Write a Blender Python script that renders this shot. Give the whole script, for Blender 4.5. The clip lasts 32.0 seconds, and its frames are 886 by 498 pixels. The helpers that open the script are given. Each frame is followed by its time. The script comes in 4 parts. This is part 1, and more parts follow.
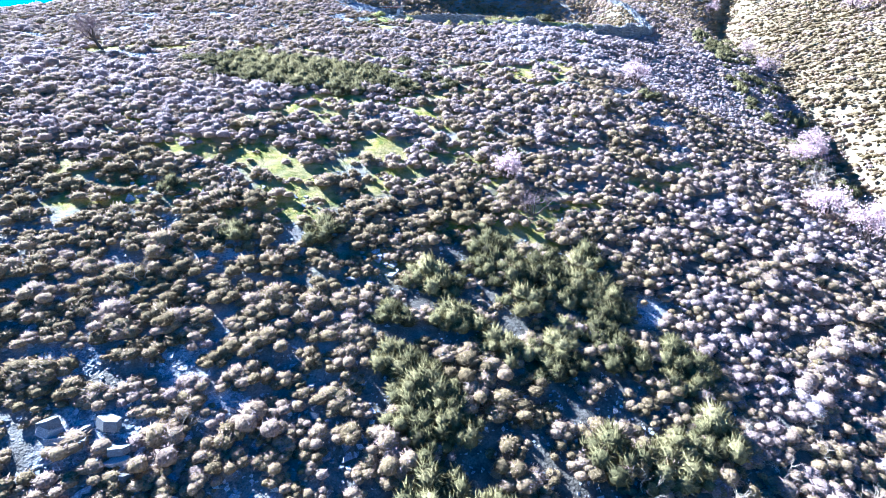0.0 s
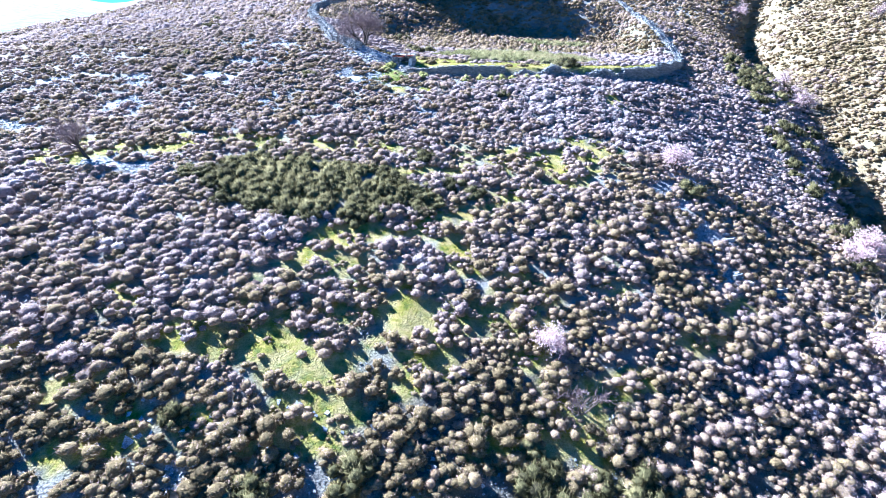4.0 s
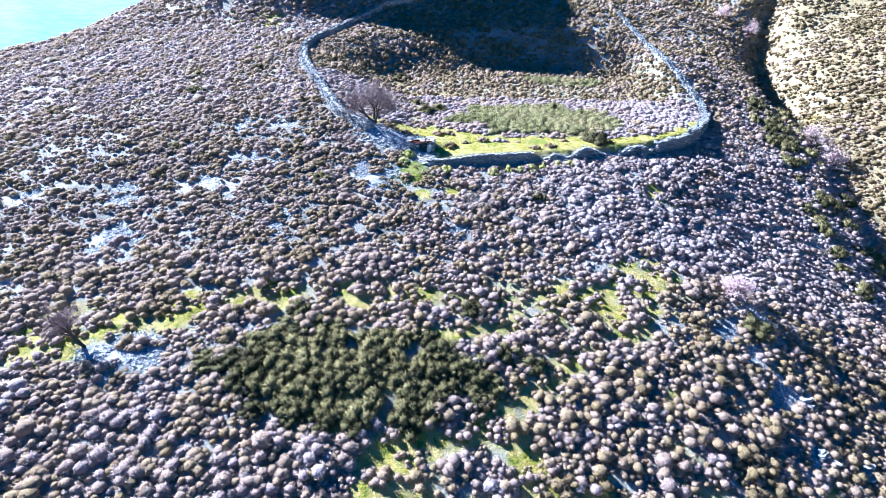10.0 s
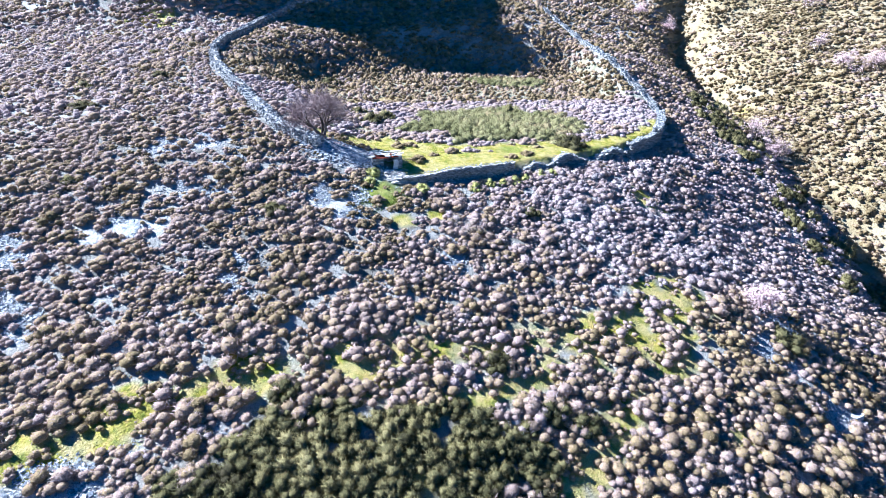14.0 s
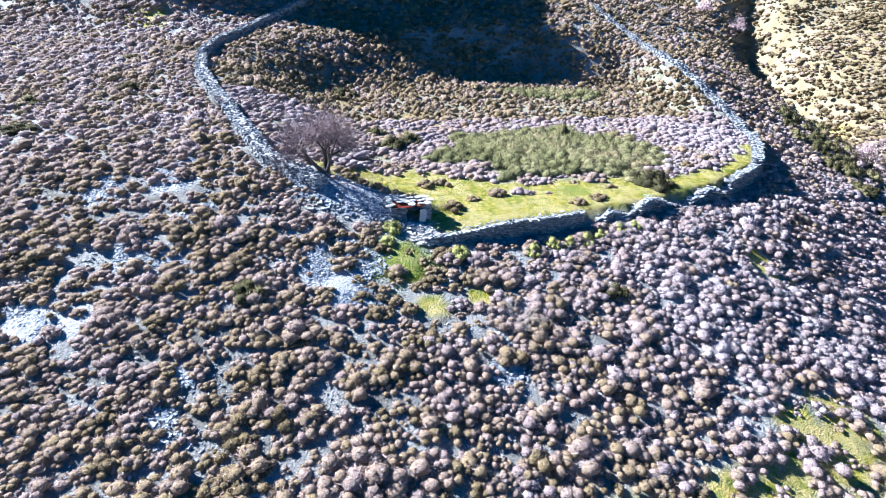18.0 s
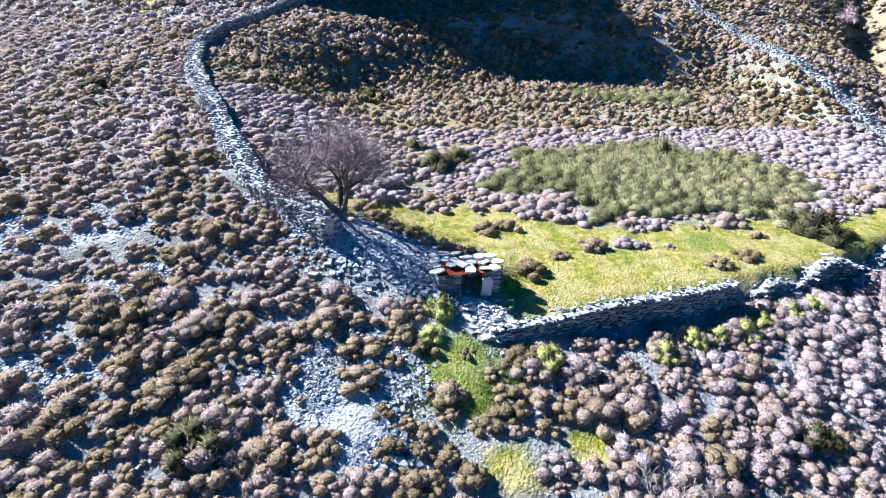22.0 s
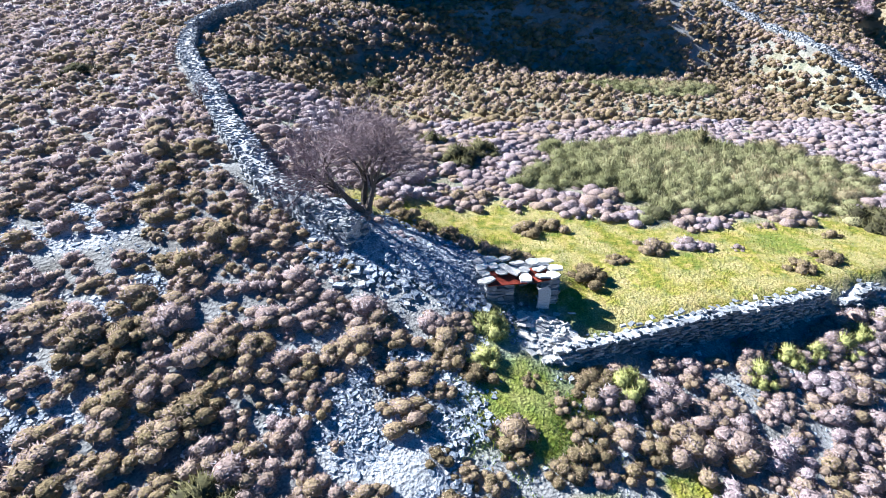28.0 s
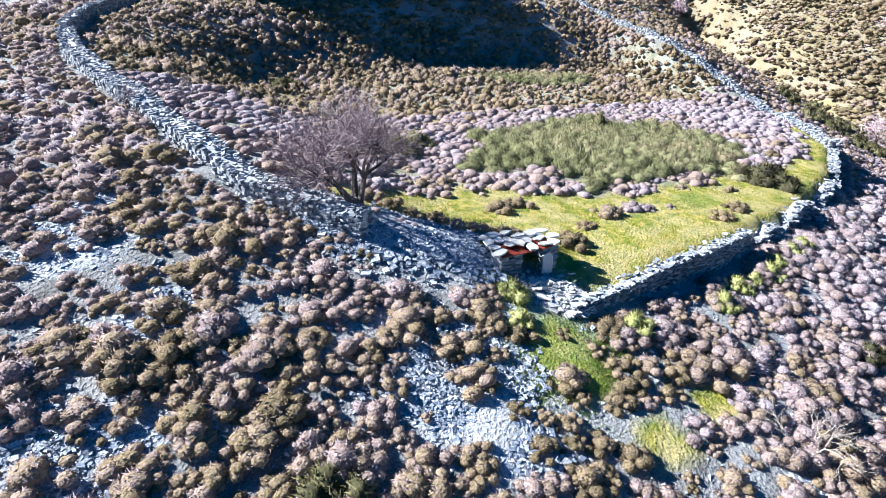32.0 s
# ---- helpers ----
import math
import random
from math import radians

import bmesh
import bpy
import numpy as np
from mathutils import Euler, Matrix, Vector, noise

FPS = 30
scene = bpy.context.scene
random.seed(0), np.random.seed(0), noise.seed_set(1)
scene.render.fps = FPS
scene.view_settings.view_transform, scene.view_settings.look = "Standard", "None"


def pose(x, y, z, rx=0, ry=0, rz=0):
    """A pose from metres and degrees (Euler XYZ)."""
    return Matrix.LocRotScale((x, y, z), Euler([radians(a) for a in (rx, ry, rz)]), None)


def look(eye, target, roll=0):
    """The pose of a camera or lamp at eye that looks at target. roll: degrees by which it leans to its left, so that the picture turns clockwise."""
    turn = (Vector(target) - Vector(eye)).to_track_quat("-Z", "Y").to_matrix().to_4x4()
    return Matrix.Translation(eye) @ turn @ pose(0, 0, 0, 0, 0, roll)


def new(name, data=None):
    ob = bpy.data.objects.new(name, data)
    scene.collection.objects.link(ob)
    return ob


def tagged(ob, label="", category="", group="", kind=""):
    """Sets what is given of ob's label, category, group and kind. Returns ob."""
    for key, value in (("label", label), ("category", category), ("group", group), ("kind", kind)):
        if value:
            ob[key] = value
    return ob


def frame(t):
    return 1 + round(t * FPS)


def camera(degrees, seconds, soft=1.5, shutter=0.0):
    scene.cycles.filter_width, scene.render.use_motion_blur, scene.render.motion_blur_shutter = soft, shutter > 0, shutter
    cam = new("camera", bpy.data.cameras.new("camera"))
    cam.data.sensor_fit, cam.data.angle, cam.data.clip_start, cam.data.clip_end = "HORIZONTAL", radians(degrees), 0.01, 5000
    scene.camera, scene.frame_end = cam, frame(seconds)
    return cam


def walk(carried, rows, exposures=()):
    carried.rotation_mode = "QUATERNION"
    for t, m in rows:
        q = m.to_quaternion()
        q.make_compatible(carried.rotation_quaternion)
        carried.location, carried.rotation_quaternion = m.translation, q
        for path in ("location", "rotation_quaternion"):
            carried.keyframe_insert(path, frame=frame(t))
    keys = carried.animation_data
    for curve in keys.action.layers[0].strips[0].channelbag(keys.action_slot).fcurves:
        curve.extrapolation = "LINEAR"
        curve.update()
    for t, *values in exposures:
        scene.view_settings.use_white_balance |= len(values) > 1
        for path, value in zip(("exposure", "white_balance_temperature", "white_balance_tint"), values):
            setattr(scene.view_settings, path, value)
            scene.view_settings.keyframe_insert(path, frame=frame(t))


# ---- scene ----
cam = camera(78.7, 32.0, soft=0.6)
METRES, EYE, TILT, LEAN, TURN = 70.0, 14.0, -17.0, 0.9, 0.0
ROWS = [
    (0.0, 0.0, 0.0, 0.0, -0.0, 0.0, -0.0),
    (0.5, -0.0015, 0.0079, 0.0196, -0.0, 0.01, 0.03),
    (1.0, -0.0033, 0.0159, 0.0401, 0.02, 0.01, 0.05),
    (1.5, -0.0063, 0.0224, 0.06, 0.02, 0.02, 0.05),
    (2.0, -0.0095, 0.0289, 0.0804, 0.06, 0.02, 0.12),
    (2.5, -0.013, 0.0347, 0.1009, 0.05, -0.98, 0.14),
    (4.5, -0.0278, 0.0595, 0.1802, 0.01, -4.77, 0.25),
    (5.0, -0.0325, 0.065, 0.2003, 0.03, -4.78, 0.24),
    (5.5, -0.0373, 0.0704, 0.221, 0.04, -4.79, 0.26),
    (6.0, -0.0425, 0.0751, 0.2416, 0.04, -5.89, 0.32),
    (6.5, -0.0474, 0.0802, 0.2627, 0.02, -7.75, 0.36),
    (7.0, -0.0522, 0.0856, 0.2838, 0.03, -8.68, 0.38),
    (7.5, -0.0564, 0.091, 0.3042, 0.05, -8.71, 0.46),
    (8.0, -0.0612, 0.0963, 0.3231, 0.06, -8.7, 0.46),
    (8.5, -0.0663, 0.1039, 0.3315, 0.05, -8.68, 0.49),
    (9.0, -0.073, 0.1137, 0.3348, 0.01, -8.66, 0.5),
    (9.5, -0.0804, 0.1246, 0.338, -0.45, -8.67, 0.68),
    (10.0, -0.0893, 0.137, 0.3406, -3.06, -8.65, 1.43),
    (10.5, -0.0989, 0.1494, 0.3429, -5.33, -8.66, 2.09),
    (11.0, -0.1091, 0.162, 0.3452, -7.36, -8.72, 2.69),
    (11.5, -0.119, 0.175, 0.3476, -9.26, -8.78, 3.26),
    (12.0, -0.1288, 0.1885, 0.3499, -11.08, -8.86, 3.82),
    (12.5, -0.1384, 0.2022, 0.3522, -12.79, -8.92, 4.32),
    (13.0, -0.1476, 0.2165, 0.3549, -13.98, -8.99, 4.62),
    (13.5, -0.1561, 0.231, 0.3578, -13.98, -9.0, 4.65),
    (14.0, -0.1627, 0.2471, 0.361, -13.99, -9.0, 4.65),
    (14.5, -0.1671, 0.2644, 0.3647, -14.04, -8.95, 4.67),
    (16.5, -0.1552, 0.3453, 0.3845, -13.95, -8.98, 4.66),
    (17.0, -0.1491, 0.3683, 0.3902, -13.97, -8.94, 4.68),
    (17.5, -0.1429, 0.3916, 0.3961, -13.89, -8.91, 4.65),
    (18.0, -0.1381, 0.4133, 0.4018, -11.82, -8.78, 4.06),
    (18.5, -0.1334, 0.4341, 0.407, -10.22, -8.66, 3.61),
    (19.0, -0.1304, 0.4545, 0.4126, -9.03, -8.64, 3.25),
    (19.5, -0.1285, 0.475, 0.4168, -8.36, -8.58, 3.09),
    (20.0, -0.1277, 0.4957, 0.4203, -8.36, -8.58, 3.07),
    (20.5, -0.1277, 0.516, 0.4223, -8.41, -8.55, 3.09),
    (21.0, -0.1276, 0.5353, 0.4236, -8.46, -8.57, 3.07),
    (21.5, -0.1274, 0.5537, 0.4245, -8.47, -8.57, 3.05),
    (22.0, -0.1275, 0.5716, 0.4246, -8.53, -8.53, 3.09),
    (22.5, -0.1284, 0.5881, 0.4242, -8.55, -8.52, 3.07),
    (23.0, -0.1307, 0.6022, 0.4249, -8.58, -8.53, 3.07),
    (23.5, -0.1336, 0.6127, 0.4268, -8.51, -8.51, 3.05),
    (24.0, -0.1347, 0.6188, 0.4281, -8.32, -8.5, 2.98),
    (24.5, -0.1351, 0.6197, 0.4275, -8.3, -8.52, 2.95),
    (25.0, -0.1355, 0.6188, 0.4264, -8.3, -8.5, 2.95),
    (25.5, -0.136, 0.6178, 0.4253, -8.32, -8.51, 2.95),
    (27.5, -0.1417, 0.6164, 0.4222, -8.42, -8.49, 3.04),
    (28.0, -0.1465, 0.6169, 0.4218, -9.69, -8.55, 3.42),
    (28.5, -0.1527, 0.6172, 0.4212, -11.76, -8.68, 4.0),
    (29.0, -0.159, 0.6174, 0.4208, -14.06, -8.82, 4.68),
    (29.5, -0.1659, 0.6175, 0.4205, -16.85, -9.04, 5.47),
    (30.0, -0.1734, 0.6175, 0.4202, -19.79, -9.33, 6.28),
    (30.5, -0.1819, 0.6181, 0.4202, -22.41, -9.62, 6.97),
    (31.0, -0.192, 0.6195, 0.4203, -24.79, -9.89, 7.53),
    (31.5, -0.2033, 0.6216, 0.4206, -25.54, -9.97, 7.68),
    (32.0, -0.2145, 0.6235, 0.4212, -25.21, -9.96, 7.56),
]
walk(cam, [(t, pose(0, 0, EYE, TILT, LEAN, TURN) @ pose(METRES * x, METRES * y, METRES * z, 90 + pitch, roll, yaw)) for t, x, y, z, yaw, pitch, roll in ROWS],
     exposures=[(0.0, 3.05, 4950, 6), (2.5, 2.9, 5000, 6), (5.0, 2.73, 5020, 6), (14.0, 2.42, 5300, 6), (22.0, 2.15, 5550, 6), (32.0, 2.08, 5600, 6)])

# ---- world and sun ----
SUN_TRAVEL = Vector((0.8, -0.6, -0.77))          # the way the light goes
elev = math.atan2(-SUN_TRAVEL.z, math.hypot(SUN_TRAVEL.x, SUN_TRAVEL.y))
world = bpy.data.worlds.new("sky")
scene.world = world
world.use_nodes = True
wn = world.node_tree.nodes
sky = wn.new("ShaderNodeTexSky")
sky.sky_type, sky.sun_disc = "NISHITA", False
sky.sun_elevation, sky.sun_rotation = elev, math.atan2(-SUN_TRAVEL.x, -SUN_TRAVEL.y)
sky.air_density, sky.dust_density, sky.ozone_density = 1.0, 0.1, 9.0
deep = wn.new("ShaderNodeHueSaturation")
deep.inputs["Saturation"].default_value = 1.6
world.node_tree.links.new(sky.outputs[0], deep.inputs["Color"])
world.node_tree.links.new(deep.outputs[0], wn["Background"].inputs[0])
wn["Background"].inputs[1].default_value = 0.023
sun = new("sun", bpy.data.lights.new("sun", "SUN"))
sun.data.energy, sun.data.angle, sun.data.color = 5.0, radians(0.55), (1.0, 0.91, 0.79)
sun.matrix_world = look((0, 0, 200), Vector((0, 0, 200)) + SUN_TRAVEL)

# ---- materials ----


def shader(name, colors, rough=0.9, scale=6.0, fine=30.0, attr="", bump=0.4, translucent=0.0, metal=0.0, spread=0.35, spec=0.2, relief=0.04, sheen=0.0, low=0.3, high=1.5, wood=0.0):
    """Ramp of base colours, driven by an attribute (or by chance per object) and broken up by two scales of noise."""
    m = bpy.data.materials.new(name)
    m.use_nodes = True
    n, l = m.node_tree.nodes, m.node_tree.links
    p = n["Principled BSDF"]
    p.inputs["Roughness"].default_value, p.inputs["Metallic"].default_value = rough, metal
    p.inputs["Specular IOR Level"].default_value = spec
    p.inputs["Sheen Weight"].default_value, p.inputs["Sheen Roughness"].default_value = sheen, 0.45
    co = n.new("ShaderNodeTexCoord")
    big, small = n.new("ShaderNodeTexNoise"), n.new("ShaderNodeTexNoise")
    for tex, s in ((big, scale), (small, fine)):
        tex.inputs["Scale"].default_value, tex.inputs["Detail"].default_value = s, 4.0
        l.new(co.outputs["Object"], tex.inputs["Vector"])
    ramp = n.new("ShaderNodeValToRGB")
    els = ramp.color_ramp.elements
    while len(els) < len(colors):
        els.new(0.5)
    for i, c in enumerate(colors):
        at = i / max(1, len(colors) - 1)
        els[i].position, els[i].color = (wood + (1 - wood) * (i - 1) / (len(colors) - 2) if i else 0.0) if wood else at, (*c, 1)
    if attr:
        src = n.new("ShaderNodeAttribute")
        src.attribute_name = attr
        drive = src.outputs["Fac"]
    else:
        info = n.new("ShaderNodeObjectInfo")
        geo = n.new("ShaderNodeNewGeometry")
        both = n.new("ShaderNodeMath")
        both.operation = "ADD"
        l.new(info.outputs["Random"], both.inputs[0])
        l.new(geo.outputs["Random Per Island"], both.inputs[1])
        fr = n.new("ShaderNodeMath")
        fr.operation = "FRACT"
        l.new(both.outputs[0], fr.inputs[0])
        drive = fr.outputs[0]
    add = n.new("ShaderNodeMath")
    add.operation = "MULTIPLY_ADD"
    l.new(big.outputs["Fac"], add.inputs[0])
    add.inputs[1].default_value = spread
    sub = n.new("ShaderNodeMath")
    sub.operation = "SUBTRACT"
    l.new(drive, sub.inputs[0])
    sub.inputs[1].default_value = spread / 2
    l.new(sub.outputs[0], add.inputs[2])
    l.new(add.outputs[0], ramp.inputs[0])
    mix = n.new("ShaderNodeMix")
    mix.data_type, mix.blend_type = "RGBA", "MULTIPLY"
    mix.inputs["Factor"].default_value = 0.75
    sr = n.new("ShaderNodeMapRange")
    sr.inputs["From Min"].default_value, sr.inputs["From Max"].default_value = 0.3, 0.65
    sr.inputs["To Min"].default_value, sr.inputs["To Max"].default_value = low, high
    l.new(small.outputs["Fac"], sr.inputs["Value"])
    l.new(ramp.outputs[0], mix.inputs["A"])
    l.new(sr.outputs[0], mix.inputs["B"])
    l.new(mix.outputs["Result"], p.inputs["Base Color"])
    bp = n.new("ShaderNodeBump")
    bp.inputs["Strength"].default_value, bp.inputs["Distance"].default_value = bump, relief
    l.new(small.outputs["Fac"], bp.inputs["Height"])
    l.new(bp.outputs[0], p.inputs["Normal"])
    if translucent:
        tr, ms = n.new("ShaderNodeBsdfTranslucent"), n.new("ShaderNodeMixShader")
        l.new(mix.outputs["Result"], tr.inputs["Color"])
        ms.inputs[0].default_value = translucent
        l.new(p.outputs[0], ms.inputs[1])
        l.new(tr.outputs[0], ms.inputs[2])
        l.new(ms.outputs[0], n["Material Output"].inputs[0])
    return m


STEM_SHADE = (0.045, 0.036, 0.032)                     # dark end of the bush ramps: bare stems, with inner shade painted in
HEATH = shader("heath", [STEM_SHADE, (0.27, 0.215, 0.125), (0.365, 0.285, 0.20), (0.38, 0.295, 0.28), (0.365, 0.295, 0.33), (0.435, 0.38, 0.44), (0.67, 0.635, 0.70)],
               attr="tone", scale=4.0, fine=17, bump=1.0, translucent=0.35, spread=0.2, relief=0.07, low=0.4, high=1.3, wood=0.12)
LEAF = shader("evergreen leaf", [STEM_SHADE, (0.07, 0.07, 0.036), (0.125, 0.12, 0.062), (0.20, 0.185, 0.098), (0.30, 0.275, 0.15)], attr="tone", scale=1.5, fine=15, bump=0.4, translucent=0.3, spread=0.2, relief=0.03, low=0.5, high=1.3, wood=0.12)
BROOMLEAF = shader("broom", [STEM_SHADE, (0.17, 0.18, 0.09), (0.26, 0.265, 0.14), (0.33, 0.325, 0.19), (0.37, 0.30, 0.20)], attr="tone", scale=0.7, fine=12, bump=0.3, translucent=0.35, spread=0.3, low=0.5, high=1.3, wood=0.12)
STONE = shader("slate", [(0.12, 0.135, 0.165), (0.20, 0.22, 0.26), (0.29, 0.31, 0.355), (0.41, 0.42, 0.46)], rough=0.75, scale=3, fine=22, bump=0.5)
RUBBLE = shader("pale slate rubble", [(0.12, 0.15, 0.21), (0.20, 0.235, 0.305), (0.31, 0.345, 0.415), (0.47, 0.49, 0.53)], rough=0.75, scale=3, fine=22, bump=0.5)
PALE = shader("pale roof slab", [(0.33, 0.34, 0.36), (0.45, 0.45, 0.46), (0.58, 0.57, 0.56)], rough=0.7, scale=3, fine=20, bump=0.4)
BARK = shader("bark", [(0.05, 0.042, 0.038), (0.09, 0.075, 0.07), (0.14, 0.12, 0.115)], scale=4, fine=30, bump=0.8)
TWIG = shader("bare twig", [(0.15, 0.11, 0.13), (0.24, 0.185, 0.21), (0.33, 0.27, 0.30)], scale=2, fine=10, bump=0.1, translucent=0.15)
DEAD = shader("bleached dead wood", [(0.30, 0.27, 0.25), (0.42, 0.38, 0.35)], scale=4, fine=25)
BLOSSOM = shader("almond blossom", [(0.52, 0.38, 0.44), (0.64, 0.50, 0.56), (0.76, 0.66, 0.70)], scale=3, fine=12, bump=0.1, translucent=0.3)
SPURGE = shader("spurge", [STEM_SHADE, (0.30, 0.32, 0.12), (0.42, 0.43, 0.18), (0.54, 0.54, 0.26)], attr="tone", scale=3, fine=14, bump=0.4, translucent=0.3, spread=0.2, wood=0.12)
RUST = shader("red rusted sheet", [(0.15, 0.028, 0.02), (0.21, 0.038, 0.024), (0.17, 0.05, 0.03)], rough=0.65, scale=4, fine=30, bump=0.2)
GRASSM = shader("grass tuft", [(0.12, 0.19, 0.03), (0.24, 0.24, 0.05), (0.36, 0.31, 0.11), (0.42, 0.36, 0.20)], attr="tone", scale=0.8, fine=8, bump=0.2, translucent=0.4)


def ground_material():
    m = bpy.data.materials.new("stony ground")
    m.use_nodes = True
    n, l = m.node_tree.nodes, m.node_tree.links
    p = n["Principled BSDF"]
    p.inputs["Roughness"].default_value, p.inputs["Specular IOR Level"].default_value = 0.9, 0.15
    co = n.new("ShaderNodeTexCoord")

    def tex(kind, s, detail=5.0):
        t = n.new(kind)
        t.inputs["Scale"].default_value = s
        if "Detail" in t.inputs:
            t.inputs["Detail"].default_value = detail
        l.new(co.outputs["Object"], t.inputs["Vector"])
        return t

    def ramp(fac, stops):
        r = n.new("ShaderNodeValToRGB")
        while len(r.color_ramp.elements) < len(stops):
            r.color_ramp.elements.new(0.5)
        for e, (pos, c) in zip(r.color_ramp.elements, stops):
            e.position, e.color = pos, (*c, 1)
        l.new(fac, r.inputs[0])
        return r.outputs[0]

    def mixed(fac, a, b, kind="MIX"):
        x = n.new("ShaderNodeMix")
        x.data_type, x.blend_type = "RGBA", kind
        if isinstance(fac, float):
            x.inputs["Factor"].default_value = fac
        else:
            l.new(fac, x.inputs["Factor"])
        l.new(a, x.inputs["A"])
        l.new(b, x.inputs["B"])
        return x.outputs["Result"]

    def attr(name):
        a = n.new("ShaderNodeAttribute")
        a.attribute_name = name
        return a.outputs["Fac"]

    chips = tex("ShaderNodeTexVoronoi", 9.0)
    fine, broad, mid = tex("ShaderNodeTexNoise", 18.0), tex("ShaderNodeTexNoise", 0.35), tex("ShaderNodeTexNoise", 2.6)
    soil = ramp(mid.outputs["Fac"], [(0.3, (0.04, 0.037, 0.033)), (0.5, (0.085, 0.08, 0.072)), (0.7, (0.15, 0.145, 0.14))])
    stones = ramp(chips.outputs["Color"], [(0.1, (0.10, 0.115, 0.14)), (0.5, (0.24, 0.26, 0.30)), (0.9, (0.42, 0.44, 0.48))])
    stony = mixed(attr("scree"), soil, stones)
    turf = ramp(mid.outputs["Fac"], [(0.34, (0.10, 0.14, 0.02)), (0.5, (0.24, 0.235, 0.04)), (0.64, (0.37, 0.30, 0.11))])
    straw = ramp(tex("ShaderNodeTexNoise", 0.9).outputs["Fac"], [(0.42, (0.0, 0.0, 0.0)), (0.58, (0.6, 0.6, 0.6))])
    pale = ramp(fine.outputs["Fac"], [(0.3, (0.33, 0.28, 0.13)), (0.7, (0.44, 0.39, 0.23))])
    turf = mixed(straw, turf, pale)
    grassy = mixed(attr("grass"), stony, turf)
    earth = ramp(broad.outputs["Fac"], [(0.3, (0.20, 0.148, 0.065)), (0.7, (0.29, 0.225, 0.105))])
    green = ramp(fine.outputs["Fac"], [(0.3, (0.07, 0.12, 0.02)), (0.7, (0.17, 0.24, 0.05))])
    brown = mixed(attr("fresh"), mixed(attr("earth"), grassy, earth), green)
    speck = n.new("ShaderNodeMapRange")
    speck.inputs["From Min"].default_value, speck.inputs["From Max"].default_value = 0.3, 0.68
    speck.inputs["To Min"].default_value, speck.inputs["To Max"].default_value = 0.55, 1.2
    l.new(fine.outputs["Fac"], speck.inputs["Value"])
    l.new(mixed(0.8, brown, speck.outputs[0], "MULTIPLY"), p.inputs["Base Color"])
    bp = n.new("ShaderNodeBump")
    bp.inputs["Strength"].default_value, bp.inputs["Distance"].default_value = 0.8, 0.05
    l.new(chips.outputs["Distance"], bp.inputs["Height"])
    b2 = n.new("ShaderNodeBump")
    b2.inputs["Strength"].default_value, b2.inputs["Distance"].default_value = 0.5, 0.04
    l.new(fine.outputs["Fac"], b2.inputs["Height"])
    l.new(bp.outputs[0], b2.inputs["Normal"])
    l.new(b2.outputs[0], p.inputs["Normal"])
    return m


GROUND = ground_material()

# ---- the lie of the land ----
HILL = (18.907, -6.264, 10.64, -2.319, 3.037, -1.788, 0.758, 0.281, 1.129, 0.924)
KNOLLS = [(14, 104, 9, 1.21), (-18, 88, 10, 0.03), (-12, 70, 8, 0.76), (6, 60, 7, 0.96), (28, 88, 9, 0.45), (30, 50, 9, -1.14), (16, 48, 7, 1.34), (-30, 52, 9, -0.96), (-28, 66, 9, 0.66), (4, 100, 8, -1.27), (8, 40, 8, 0.28), (-5, 19, 8, -0.47), (12, 20, 8, -0.07), (38, 95, 9, -0.04), (-38, 100, 14, 0.32), (27, 70, 5, 1.0), (12, 61.5, 4, 0.8), (19, 65.3, 4.5, 1.0), (28, 89, 5, 1.5)]
LEFT_WALL_Y = (60, 62.5, 63.8, 65.1, 67.3, 71.3, 79.2, 85.5, 91, 95, 102)
LEFT_WALL_X = (-4.4, -5.5, -6.9, -9.3, -11.6, -14, -16.8, -18.9, -19.5, -17.9, -15.2)
FRONT_X, FRONT_Y = (-5, 2.75, 9.8, 14.2, 16.5, 22.4, 25.6), (61.4, 62.3, 63.8, 65.4, 66.2, 69.8, 72.9)
RIGHT_WALL_Y, RIGHT_WALL_X = (69.8, 72.9, 76, 80.5, 86, 90, 99, 112), (22.4, 25.0, 27.2, 28.6, 28.0, 27.4, 27.6, 27)


def smooth(a):
    a = np.clip(a, 0, 1)
    return a * a * (3 - 2 * a)


